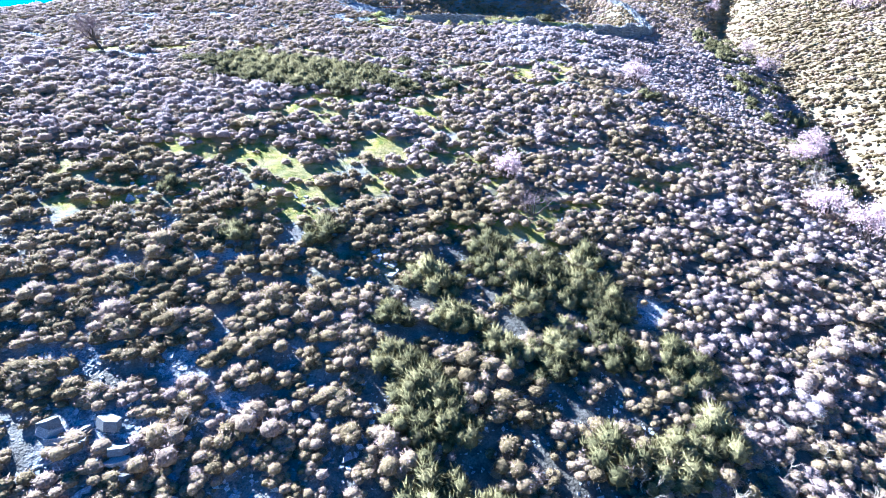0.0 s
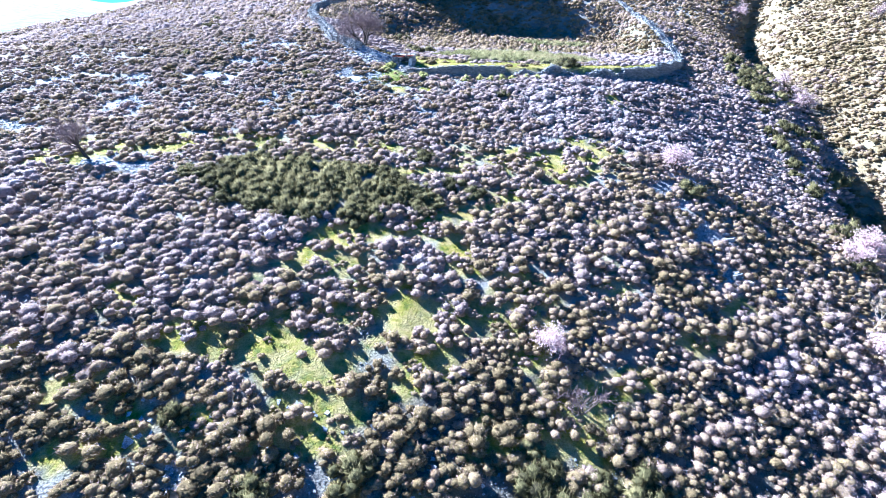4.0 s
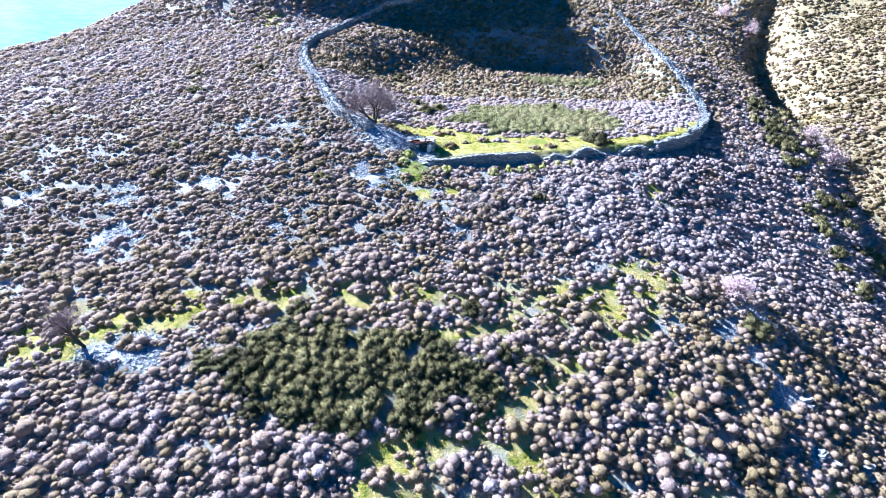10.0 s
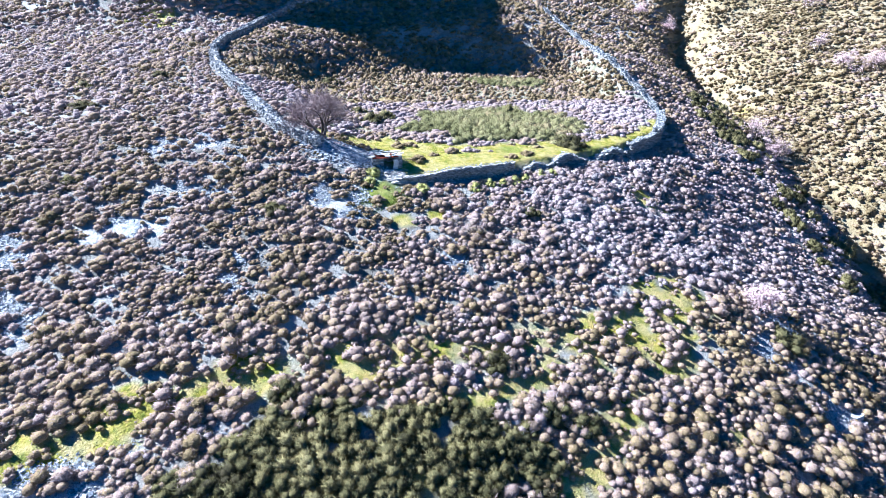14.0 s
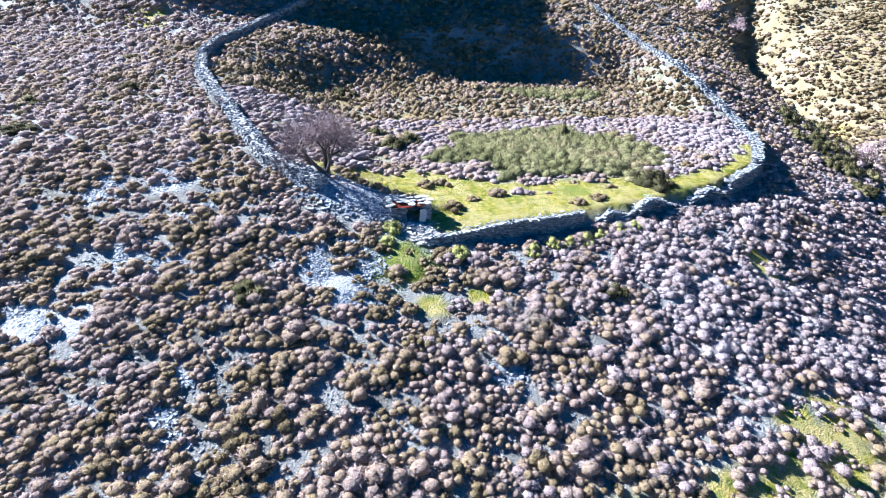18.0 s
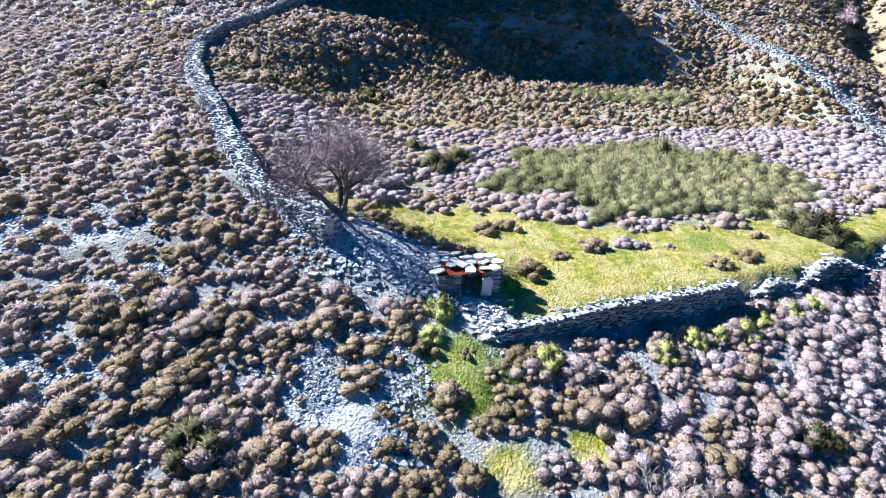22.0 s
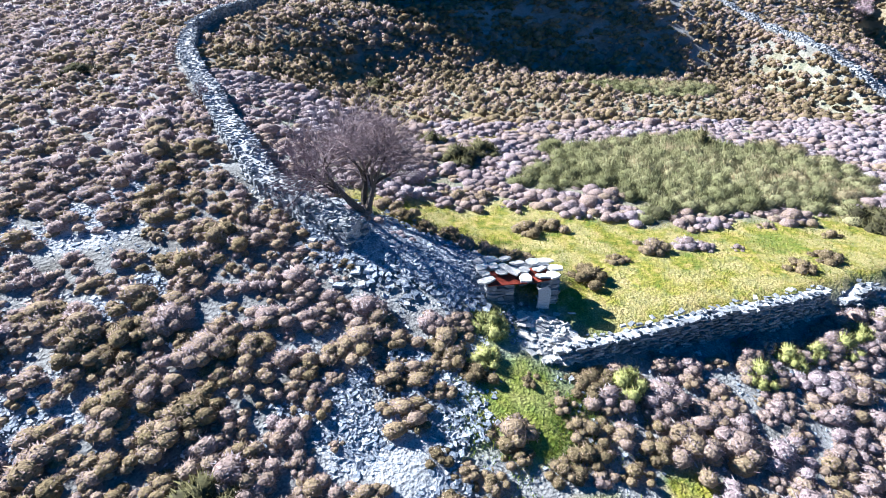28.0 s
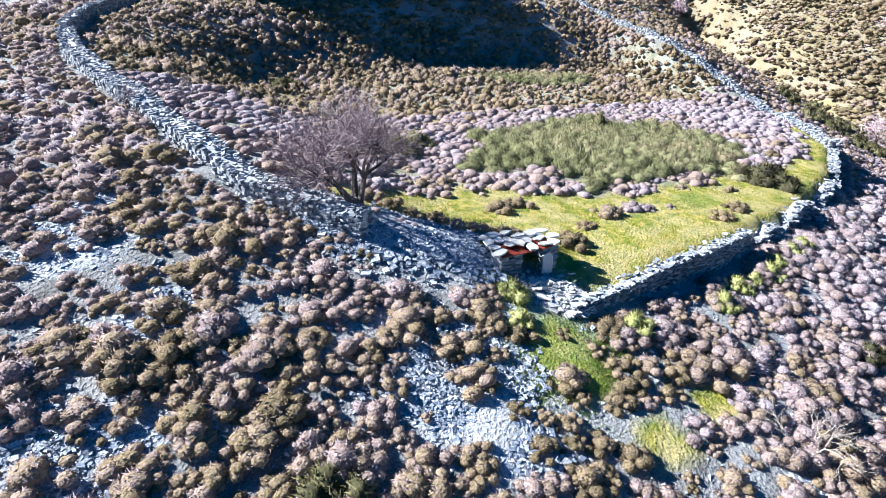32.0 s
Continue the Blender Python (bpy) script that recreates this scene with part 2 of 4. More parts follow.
def ground(x, y):
    """Height of the land in metres, for numbers or arrays."""
    x, y = np.asarray(x, float), np.asarray(y, float)
    cx, cy = np.clip(x, -62, 40), np.clip(y, 8, 108)
    u, v = cx / 40, (cy - 60) / 40
    c = HILL
    z = c[0] + c[1]*u + c[2]*v + c[3]*u*u + c[4]*u*v + c[5]*v*v + c[6]*u**3 + c[7]*u*u*v + c[8]*u*v*v + c[9]*v**3
    for a, b, s, h in KNOLLS:
        z = z + h * np.exp(-((x - a)**2 + (y - b)**2) / (2*s*s))
    back = np.where(y > 60, -0.25 + 0.6 * smooth((x + 85) / 40), 0.38)
    z = z + back * 150 * np.tanh((y - cy) / 150) - 0.1 * np.maximum(-62 - x, 0) - 1.0 * 260 * np.tanh(np.maximum(-84 - x, 0) / 260) - 0.5 * np.maximum(x - 40, 0)
    z = z + 3.2 * np.exp(-((x + 66)**2 + (y - 112)**2) / 450)
    z = z + 27.0 * np.exp(-(np.hypot(x + 24.0, (y - 135.2) / 1.28) / 17.3)**4)    # the hilltop that shades the hollow
    # the levelled bench inside the enclosure
    bench = 21.1 - 0.055 * (x - 3) + 0.055 * (y - 68) + 0.09 * np.maximum(y - 84, 0)
    inside = (smooth((y - np.interp(x, FRONT_X, FRONT_Y)) / 0.4) * smooth((x - np.interp(y, LEFT_WALL_Y, LEFT_WALL_X) - 0.4) / np.interp(y, (66, 76), (6, 12)))
              * smooth((np.interp(y, RIGHT_WALL_Y, RIGHT_WALL_X) - x) / np.interp(y, (76, 82), (0.4, 4))) * smooth((104 - y - 0.25 * np.abs(x - 8)) / 9))
    z = z + inside * (bench - z)
    along_ridge = np.clip(((x + 6.9) * -3.7 + (y - 64.1) * 2.7) / 20.98, 0, 1)
    z = z + 0.28 * np.exp(-((x + 6.9 + 3.7 * along_ridge)**2 + (y - 64.1 - 2.7 * along_ridge)**2) / 0.9)   # rubble ridge beside the shelter
    # the opposite side of the gully
    yy = 46 + np.clip(y - 46, -70, 110)
    gx, gz = 37 + 0.2 * (yy - 46) + 0.014 * np.maximum(yy - 93, 0)**2, 4 + 0.35 * (yy - 46) + 0.45 * np.maximum(yy - 102, 0)
    far = gz + 0.5 * 90 * np.tanh((x - gx) / 90)
    k = 1.5
    top = np.maximum(z, far)
    cut = (1.8 + 2.7 * smooth((y - 78) / 10)) * np.exp(-((x - gx + 0.5) / 3.2)**2) * smooth((y - 30) / 12) * smooth((150 - y) / 30) * (1 - 0.85 * np.exp(-((y - 79) / 6)**2))
    cut = cut + 3.2 * np.exp(-((x - gx - 0.5) / 4.0)**2) * smooth((66 - y) / 10) * smooth((y - 22) / 12)
    low = top - 260 * np.tanh(np.maximum(y - 165, 0) / 260)
    return low - cut + k * np.log(np.exp((z - top) / k) + np.exp((far - top) / k))

# ---- mesh helpers ----
RNG = np.random.default_rng(7)


def tri_mesh(name, v, f, material, smooth_faces=0, normals=None, **attrs):
    """One mesh from arrays of corners and triangles; attrs are numbers per corner."""
    me = bpy.data.meshes.new(name)
    v, f = np.ascontiguousarray(v, np.float32), np.ascontiguousarray(f, np.int32)
    me.vertices.add(len(v))
    me.vertices.foreach_set("co", v.ravel())
    me.loops.add(f.size)
    me.loops.foreach_set("vertex_index", f.ravel())
    me.polygons.add(len(f))
    me.polygons.foreach_set("loop_start", np.arange(0, f.size, 3, dtype=np.int32))
    if smooth_faces is not False:
        s = np.zeros(len(f), bool)
        s[:] = smooth_faces
        me.polygons.foreach_set("use_smooth", s)
    for key, val in attrs.items():
        me.attributes.new(key, "FLOAT", "POINT").data.foreach_set("value", np.ascontiguousarray(val, np.float32))
    me.update(calc_edges=True)
    me.materials.append(material)
    if normals is not None:
        me.normals_split_custom_set_from_vertices(normals)
    return me


def part(name, me, parent=None, label=""):
    ob = new(name, me)
    if parent:
        ob.parent = parent
    return tagged(ob, label)


def thing(name, label, category, group="", at=(0, 0, 0)):
    ob = new(name)
    ob.location = at
    return tagged(ob, label, category, group)


def fbm(x, y, seed=0.0):
    """Cheap smooth noise in -1..1 for arrays."""
    out, amp = 0.0, 1.0
    for k in range(4):
        a = 1.7 * k + seed
        out = out + amp * np.sin(x * np.cos(a) + y * np.sin(a) + 2.3 * np.sin(0.7 * (x * np.sin(a * 1.9) - y * np.cos(a * 1.9)) + a) + a * 5.1)
        x, y, amp = x * 1.83, y * 1.83, amp * 0.55
    return out / 2.0


def patches(x, y, spots, ragged=0.35):
    """0..1 over a list of round spots (x, y, radius), with ragged edges."""
    m = np.zeros(np.shape(x))
    wob = 1.2 + ragged * fbm(x * 1.1, y * 1.9, 3.0) + 0.25 * fbm(x * 3.3, y * 3.3, 4.0)
    for a, b, r in spots:
        m = np.maximum(m, smooth((1.25 - np.hypot(x - a, y - b) / (r * wob + 0.05)) / 0.4))
    return m


TURF_SPOTS = [(-27, 42.6, 1.6), (-23.7, 43.7, 1.1), (-20.2, 44.9, 1.3), (-15.7, 45.8, 1.5), (-13.3, 44.6, 0.9), (-10.2, 46.2, 1.3), (-6.5, 46.6, 0.9), (3.3, 46.9, 1.3),
              (6.3, 46.2, 1.5), (9.8, 48.8, 1.9), (3, 43.4, 0.8), (-7.2, 36.6, 1.5), (-0.8, 36.6, 1.5), (-8.8, 34.3, 0.8), (-0.1, 39.7, 0.8), (-2.4, 39.2, 0.5),
              (9, 40.2, 0.6), (-17, 30, 0.9), (-14, 28.2, 0.8), (-12.3, 28.2, 0.9), (-10.5, 29, 0.8), (-17.2, 25, 1.0), (-14.6, 24.4, 0.9)]
TURF_MORE = [(2.4, 29.7, 1.0), (-6, 32.6, 0.5), (-3.6, 31.9, 0.8), (-20.1, 26.7, 0.5), (-16, 22.9, 0.7), (-11.8, 24.5, 0.7), (-10.1, 22.1, 0.4), (4.4, 26.5, 1.3), (0.1, 25.9, 0.5),
             (-6.6, 60.3, 0.8), (-6.2, 59.3, 0.6), (-6.4, 62.6, 0.5), (-5.6, 57.1, 0.6), (-3.1, 57.6, 0.5), (14.7, 59.1, 1.0), (19.5, 79.3, 1.3), (23, 76, 0.8), (44.5, 84, 2.0), (-24, 95, 0.8),
             (-28, 104, 2.5), (-36, 99, 2.0), (-4.4, 61.9, 0.4)]
FRESH = [(-6.4, 60.5, 1.0), (-5.6, 59.5, 0.9), (-6.3, 62.4, 0.5), (-4.6, 60.4, 0.6), (5.5, 66.2, 0.7), (13.2, 65.6, 0.7), (-3.6, 62.9, 0.5), (1.5, 65.4, 0.35)]
SCREE_SPOTS = [(-10.6, 59.8, 0.9), (-8.1, 60.5, 0.8), (-9.8, 58.9, 0.6), (-8.6, 61.5, 0.5), (-17.5, 60.7, 0.8), (-16.2, 63.6, 0.6), (-18.5, 66.4, 0.9), (-17.7, 69.1, 0.5), (-28, 56.2, 1.1),
               (-22.9, 57.3, 1.2), (-27.2, 51, 1.4), (-32.8, 47.2, 1.3), (-35, 56.4, 1.0), (14.3, 44.4, 1.2), (17.3, 47.4, 1.2), (16.3, 37.8, 0.7), (16.4, 40.7, 1.2), (-15.8, 51.6, 0.4)]
SCREE_MORE = [(-18.5, 60.7, 0.9), (-21, 66.6, 1.0), (-20.2, 57.2, 0.5), (-16.3, 52.5, 0.5), (-9.5, 58.2, 0.9), (-15.9, 54.2, 0.4), (-3.2, 53.3, 0.7), (-10.7, 13.4, 0.9), (-7.4, 15, 0.6),
              (-8.7, 16.2, 0.6), (-9.4, 14.2, 0.5), (-12.2, 15.8, 0.6), (-9.4, 21.4, 0.8), (-11.7, 22.6, 0.6), (8.8, 22, 0.7), (-23, 41.2, 1.2), (-21.4, 41.4, 0.9), (-7, 61.6, 0.7),
              (-5.6, 62.4, 0.7), (-2.6, 54.8, 0.5)]


def front_y(x):
    return np.interp(x, FRONT_X, FRONT_Y)


def left_x(y):
    return np.interp(y, LEFT_WALL_Y, LEFT_WALL_X)


def lawn(x, y):
    """The mown strip of turf behind the front wall."""
    deep = np.interp(x, (-8, -4, 0, 6, 12, 20, 24), (9, 10, 6.5, 5.4, 4.0, 2.6, 2.6)) + 0.9 * fbm(x * 0.9, y * 0.9, 1.0)
    d = y - front_y(x)
    return smooth(d / 0.4) * smooth((deep - d) / 1.0) * smooth((x - left_x(y) - 1.2) / 1.2) * smooth((np.interp(y, RIGHT_WALL_Y, RIGHT_WALL_X) - 0.3 - x) / 0.5)


def grass_mask(x, y):
    g = np.maximum(patches(x, y, TURF_SPOTS, 0.6), patches(x, y, TURF_MORE, 0.6))
    loose = 0.9 * smooth((fbm(x * 0.42, y * 0.8, 12.0) - 0.05) / 0.4) * smooth((x + 15) / 5) * smooth((20 - x) / 5) * smooth((y - 20) / 4) * smooth((50 - y) / 4)
    g = np.maximum(g, loose)
    right_bank = smooth((x - 42 - 0.2 * (y - 80)) / 4) * 0.3 * (0.5 + 0.5 * fbm(x * 0.3, y * 0.3, 5.0))
    dry = 0.35 * smooth((y - front_y(x) - 2) / 3) * smooth((x - left_x(y) - 1) / 2) * smooth((np.interp(y, RIGHT_WALL_Y, RIGHT_WALL_X) - x) / 2) * smooth((96 - y) / 6)     # thin dry grass between the cushions
    return np.clip(np.maximum(np.maximum(np.maximum(g, lawn(x, y)), dry), right_bank), 0, 1)


def scree_mask(x, y):
    s = np.maximum(patches(x, y, SCREE_SPOTS, 0.5), patches(x, y, SCREE_MORE, 0.5))
    ledge = smooth((fbm(x * 0.2, y * 1.0, 9.0) - 0.62) / 0.25) * smooth((-4 - x) / 8) * smooth((y - 38) / 4)
    return np.clip(np.maximum(s, 0.45 * ledge), 0, 1)


def stony(x, y):
    return np.maximum(scree_mask(x, y), (0.42 + 0.3 * fbm(x * 0.9, y * 1.3, 2.0)) * (1 - 0.75 * smooth((34 - y) / 6) * smooth((x + 5) / 3)))


def earth_mask(x, y):
    bank = 0.55 * smooth((x - 41 - 0.2 * (y - 70)) / 3)
    return np.maximum(bank, 0.8 * patches(x, y, [(-2.0, 82.6, 2.4), (1.0, 82.0, 1.8), (-4.2, 84.6, 1.5), (-7, 89.2, 1.6)], 0.4))


THICKETS = [(-10.2, 40.6, 6.7, 3.1), (6.9, 74.3, 7.9, 5.8), (13.5, 90.8, 6.2, 2.0)]


def thicket_mask(x, y):
    m = np.zeros(np.shape(x))
    for a, b, rx, ry in THICKETS:
        m = np.maximum(m, (np.hypot((x - a) / rx, (y - b) / ry) < 1 + 0.38 * fbm(x * 0.6, y * 0.6, 2.0)) * 1.0)
    return m


def land():
    def lines(lo, hi, step, far):
        core = np.arange(lo, hi + step, step)
        out, d, e = [], step, 0.0
        while e < far:
            d *= 1.22
            e += d
            out.append(e)
        out = np.array(out)
        return np.concatenate([lo - out[::-1], core, hi + out])
    xs, ys = lines(-40, 46, 0.42, 3800), lines(10, 104, 0.42, 3800)
    X, Y = np.meshgrid(xs, ys)
    Z = ground(X, Y)
    near = np.exp(-np.maximum(0, np.hypot(X, Y - 60) - 80) / 40)
    Z = Z + near * (0.10 * fbm(X * 0.9, Y * 0.9, 4.0) + 0.05 * fbm(X * 3.1, Y * 3.1, 6.0)) * (1 - 0.7 * lawn(X, Y))
    nx, ny = len(xs), len(ys)
    i = (np.arange(ny - 1)[:, None] * nx + np.arange(nx - 1)[None]).ravel()
    f = np.concatenate([np.stack([i, i + 1, i + nx + 1], 1), np.stack([i, i + nx + 1, i + nx], 1)])
    x, y = X.ravel(), Y.ravel()
    me = tri_mesh("ground", np.stack([x, y, Z.ravel()], 1), f, GROUND, True, grass=grass_mask(x, y), scree=np.clip(stony(x, y), 0, 1), earth=earth_mask(x, y), fresh=0.6 * patches(x, y, FRESH, 0.6))
    tagged(new("ground", me), "stony hillside with slate scree and patches of yellow-green turf", "ground", kind="structure")


land()


def backdrop():
    """Mountainside across the valley; its blue haze is painted on and glows."""
    a, d = np.meshgrid(np.radians(np.arange(40, 200, 1.0)), np.array([300, 500, 800, 1150, 1500, 1900, 2400, 3000, 3600.0]))
    base = np.interp(d, (300, 500, 1150, 1900, 3000, 3600), (-200, -170, -130, -20, 150, 220))
    z = base + 60 * fbm(a * 9, d * 0.002, 2.0) * np.clip((d - 700) / 2500, 0.1, 1)
    v = np.stack([d * np.cos(a), d * np.sin(a), z], -1).reshape(-1, 3)
    nr, nc = a.shape
    i = (np.arange(nr - 1)[:, None] * nc + np.arange(nc - 1)[None]).ravel()
    f = np.concatenate([np.stack([i, i + 1, i + nc + 1], 1), np.stack([i, i + nc + 1, i + nc], 1)])
    # air haze put into the colour, paler with distance
    m = shader("painted haze", [(0.045, 0.21, 0.31), (0.065, 0.28, 0.405), (0.125, 0.365, 0.50)], scale=0.004, fine=0.03, bump=0.0, attr="far")
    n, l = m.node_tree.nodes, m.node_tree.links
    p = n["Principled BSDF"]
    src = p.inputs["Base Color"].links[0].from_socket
    # the same haze colour also emits, though the slope is no lamp
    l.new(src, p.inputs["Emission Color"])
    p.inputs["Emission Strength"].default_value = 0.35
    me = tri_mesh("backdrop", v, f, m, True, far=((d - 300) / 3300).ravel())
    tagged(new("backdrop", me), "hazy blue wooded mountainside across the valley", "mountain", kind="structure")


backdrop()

# ---- low bushes ----


def core(radius, sides=7, r=None):
    """Corners and triangles of the rounded heart of a lobe, slightly lumpy."""
    turn = 6.2832 / sides
    rings = ((0.95, -0.3, 0.0), (0.98, 0.2, 0.5), (0.74, 0.68, 0.0)) if sides > 5 else ((0.98, -0.3, 0.0), (0.88, 0.5, 0.5))
    v = []
    for q, z, p in rings:
        for k in range(sides):
            s = radius * (r.uniform(0.84, 1.1) if r else 1)
            v.append((s * q * math.cos(turn * (k + p)), s * q * math.sin(turn * (k + p)), s * z))
    v.append((0, 0, radius))
    f, top = [], len(v) - 1
    for k in range(sides):
        j = (k + 1) % sides
        for b, (_, _, p) in enumerate(rings[:-1]):
            lo, hi = b * sides, (b + 1) * sides
            if p == 0:
                f += [(lo + k, lo + j, hi + k), (lo + j, hi + j, hi + k)]
            else:
                f += [(lo + k, lo + j, hi + j), (lo + k, hi + j, hi + k)]
        last = (len(rings) - 1) * sides
        f.append((last + k, last + j, top))
    return v, f


def lobe(r, sprigs, length, width, stand, heart, tip):
    """One fuzzy lobe of radius 1: a rounded heart under short needles that stand off at all angles."""
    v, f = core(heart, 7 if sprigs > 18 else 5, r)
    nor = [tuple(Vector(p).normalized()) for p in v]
    # heart tinted down: stem colour plus shade between needles put into the tone
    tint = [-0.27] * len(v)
    for k in range(sprigs):
        z = min(1.18 * (k + r.random()) / sprigs - 0.22, 0.98)
        a = 2.39996 * k + r.uniform(-0.5, 0.5)
        q = math.sqrt(1 - z * z)
        d = Vector((q * math.cos(a), q * math.sin(a), z))
        chance = Vector((r.gauss(0, 1), r.gauss(0, 1), r.gauss(0, 1))).normalized()
        flat = (chance - d * chance.dot(d)).normalized()
        way = (d * stand * r.uniform(0.6, 1.4) + flat + Vector((0, 0, 0.2))).normalized()
        side = (way.cross(d) + 0.6 * way.cross(chance)).normalized() * width * r.uniform(0.6, 1.4)
        root = d * heart * r.uniform(0.92, 1.0)
        end = root + way * length * r.uniform(0.5, 1.35)
        n = len(v)
        v += [tuple(root - side), tuple(root + side), tuple(end)]
        f.append((n, n + 1, n + 2) if side.cross(way).dot(d) > 0 else (n + 1, n, n + 2))
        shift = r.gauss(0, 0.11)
        # roots below tips in tone, part plant colour, part painted inner shade
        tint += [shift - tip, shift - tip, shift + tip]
        nor += [tuple((d + chance * 0.6 + Vector((0, 0, 0.1))).normalized())] * 3
    return np.array(v, np.float32), np.array(f, np.int32), np.array(tint, np.float32), np.array(nor, np.float32)


def cluster(seed, lobes, sprigs, length, width, stand=0.85, heart=0.84, vary=0.07, tip=0.06, small=0.24, large=0.42):
    """Several rounded fuzzy lobes grown together into one bush of radius about 1."""
    r = random.Random(seed + 900)
    vs, fs, ts, ns, base = [], [], [], [], 0
    for k in range(lobes):
        a = 6.2832 * (k + r.uniform(-0.3, 0.3)) / max(1, lobes - 1)
        q = 0 if k == 0 else r.uniform(0.4, 0.95)
        size = r.uniform(0.4, 0.54) if k == 0 else r.uniform(small, large)
        v, f, tint, nor = lobe(r, round(sprigs * (1.5 if k == 0 else 0.7 + size)), length, width, stand, heart, tip)
        v = v * size * np.array([1, 1, r.uniform(1.0, 1.3)]) + np.array([q * math.cos(a), q * math.sin(a), 0.36 if k == 0 else r.uniform(0.05, 0.6) * (1.15 - q)])
        vs.append(v)
        fs.append(f + base)
        ts.append(tint + r.gauss(0, vary))
        ns.append(nor)
        base += len(v)
    return np.concatenate(vs).astype(np.float32), np.concatenate(fs), np.concatenate(ts), np.concatenate(ns)


def spray(seed, stems, width, heart=0.55):
    """An upright bush of thin rods that fan out from the base, of radius about 1."""
    r = random.Random(seed)
    v, f = core(heart)
    nor = [tuple(Vector(p).normalized()) for p in v]
    # heart and rod bases tinted down: duller stems and painted shade inside
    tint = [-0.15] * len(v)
    for _ in range(stems):
        a, q = r.uniform(0, 6.2832), math.sqrt(r.random())
        out = Vector((math.cos(a), math.sin(a), 0))
        root = out * q * 0.6 + Vector((0, 0, r.uniform(0.0, 0.45) * (1.2 - q)))
        way = (out * (0.15 + 0.75 * q) + Vector((r.gauss(0, 0.22), r.gauss(0, 0.22), 1))).normalized()
        end = root + way * r.uniform(0.45, 0.85) * (1.15 - 0.3 * q)
        side = way.cross(Vector((r.gauss(0, 1), r.gauss(0, 1), r.gauss(0, 0.3)))).normalized() * width * r.uniform(0.6, 1.4)
        n = len(v)
        v += [tuple(root), tuple(root.lerp(end, 0.55) + side), tuple(root.lerp(end, 0.6) - side), tuple(end)]
        f += [(n, n + 1, n + 2), (n + 2, n + 1, n + 3)]
        shift = r.gauss(0, 0.12)
        tint += [shift - 0.08, shift, shift, shift + 0.1]
        nor += [tuple((out * q + Vector((r.gauss(0, 0.4), r.gauss(0, 0.4), 0.75))).normalized())] * 4
    return np.array(v, np.float32), np.array(f, np.int32), np.array(tint, np.float32), np.array(nor, np.float32)


def clumps(name, templates, x, y, r, h, tone, material, sink=0.12):
    """Joins many copies of the bushes into one mesh."""
    yaw = RNG.uniform(0, 6.2832, len(x))
    z = ground(x, y) - sink * h
    pick = RNG.integers(0, len(templates), len(x))
    vs, fs, ts, ns, base = [], [], [], [], 0
    for k, (tv, tf, shift, nor) in enumerate(templates):
        s = np.nonzero(pick == k)[0]
        if not len(s):
            continue
        c, q = np.cos(yaw[s])[:, None], np.sin(yaw[s])[:, None]
        st = RNG.uniform(0.86, 1.16, len(s))[:, None]
        px = (tv[None, :, 0] * c - tv[None, :, 1] * q) * r[s, None] * st + x[s, None]
        py = (tv[None, :, 0] * q + tv[None, :, 1] * c) * r[s, None] / st + y[s, None]
        pz = tv[None, :, 2] * h[s, None] + z[s, None]
        vs.append(np.stack([px, py, pz], -1).reshape(-1, 3))
        fs.append((tf[None] + (base + np.arange(len(s)) * len(tv))[:, None, None]).reshape(-1, 3))
        up = np.broadcast_to(nor[None, :, 2], px.shape) * 1.3
        ns.append(np.stack([nor[None, :, 0] * c - nor[None, :, 1] * q, nor[None, :, 0] * q + nor[None, :, 1] * c, up], -1).reshape(-1, 3))
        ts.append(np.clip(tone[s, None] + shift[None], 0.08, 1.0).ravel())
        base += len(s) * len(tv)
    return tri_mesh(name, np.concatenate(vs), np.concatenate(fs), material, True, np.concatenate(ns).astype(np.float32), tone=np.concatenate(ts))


FINE = [cluster(k, 8, 62, 0.38, 0.066) for k in range(12)]
MID = [cluster(50 + k, 6, 40, 0.41, 0.085) for k in range(12)]
PLAIN = [cluster(20 + k, 6, 17, 0.42, 0.11) for k in range(12)]
FAR = [cluster(80 + k, 4, 9, 0.46, 0.17) for k in range(10)]
PILLOW = [cluster(120 + k, 6, 34, 0.25, 0.06, 0.8, 0.9, 0.05, 0.03, 0.3, 0.46) for k in range(8)]


def near_wall(x, y):
    """True where walls, hut and rubble stand."""
    left = (np.abs(x - left_x(y)) < 0.75) & (y > 62) & (y < 103)
    front = (np.abs(y - front_y(x)) < 0.55) & (x > -5.3) & (x < 22.5)
    hut = (x > -7.0) & (x < -3.4) & (y > 61.0) & (y < 65.6)
    rubble = (np.hypot((x + 8.2) / 2.6, (y - 64.4) / 1.1) < 1)
    right = (np.abs(x - np.interp(y, RIGHT_WALL_Y, RIGHT_WALL_X)) < 0.7) & (y > 70) & (y < 104)
    return left | front | hut | rubble | right


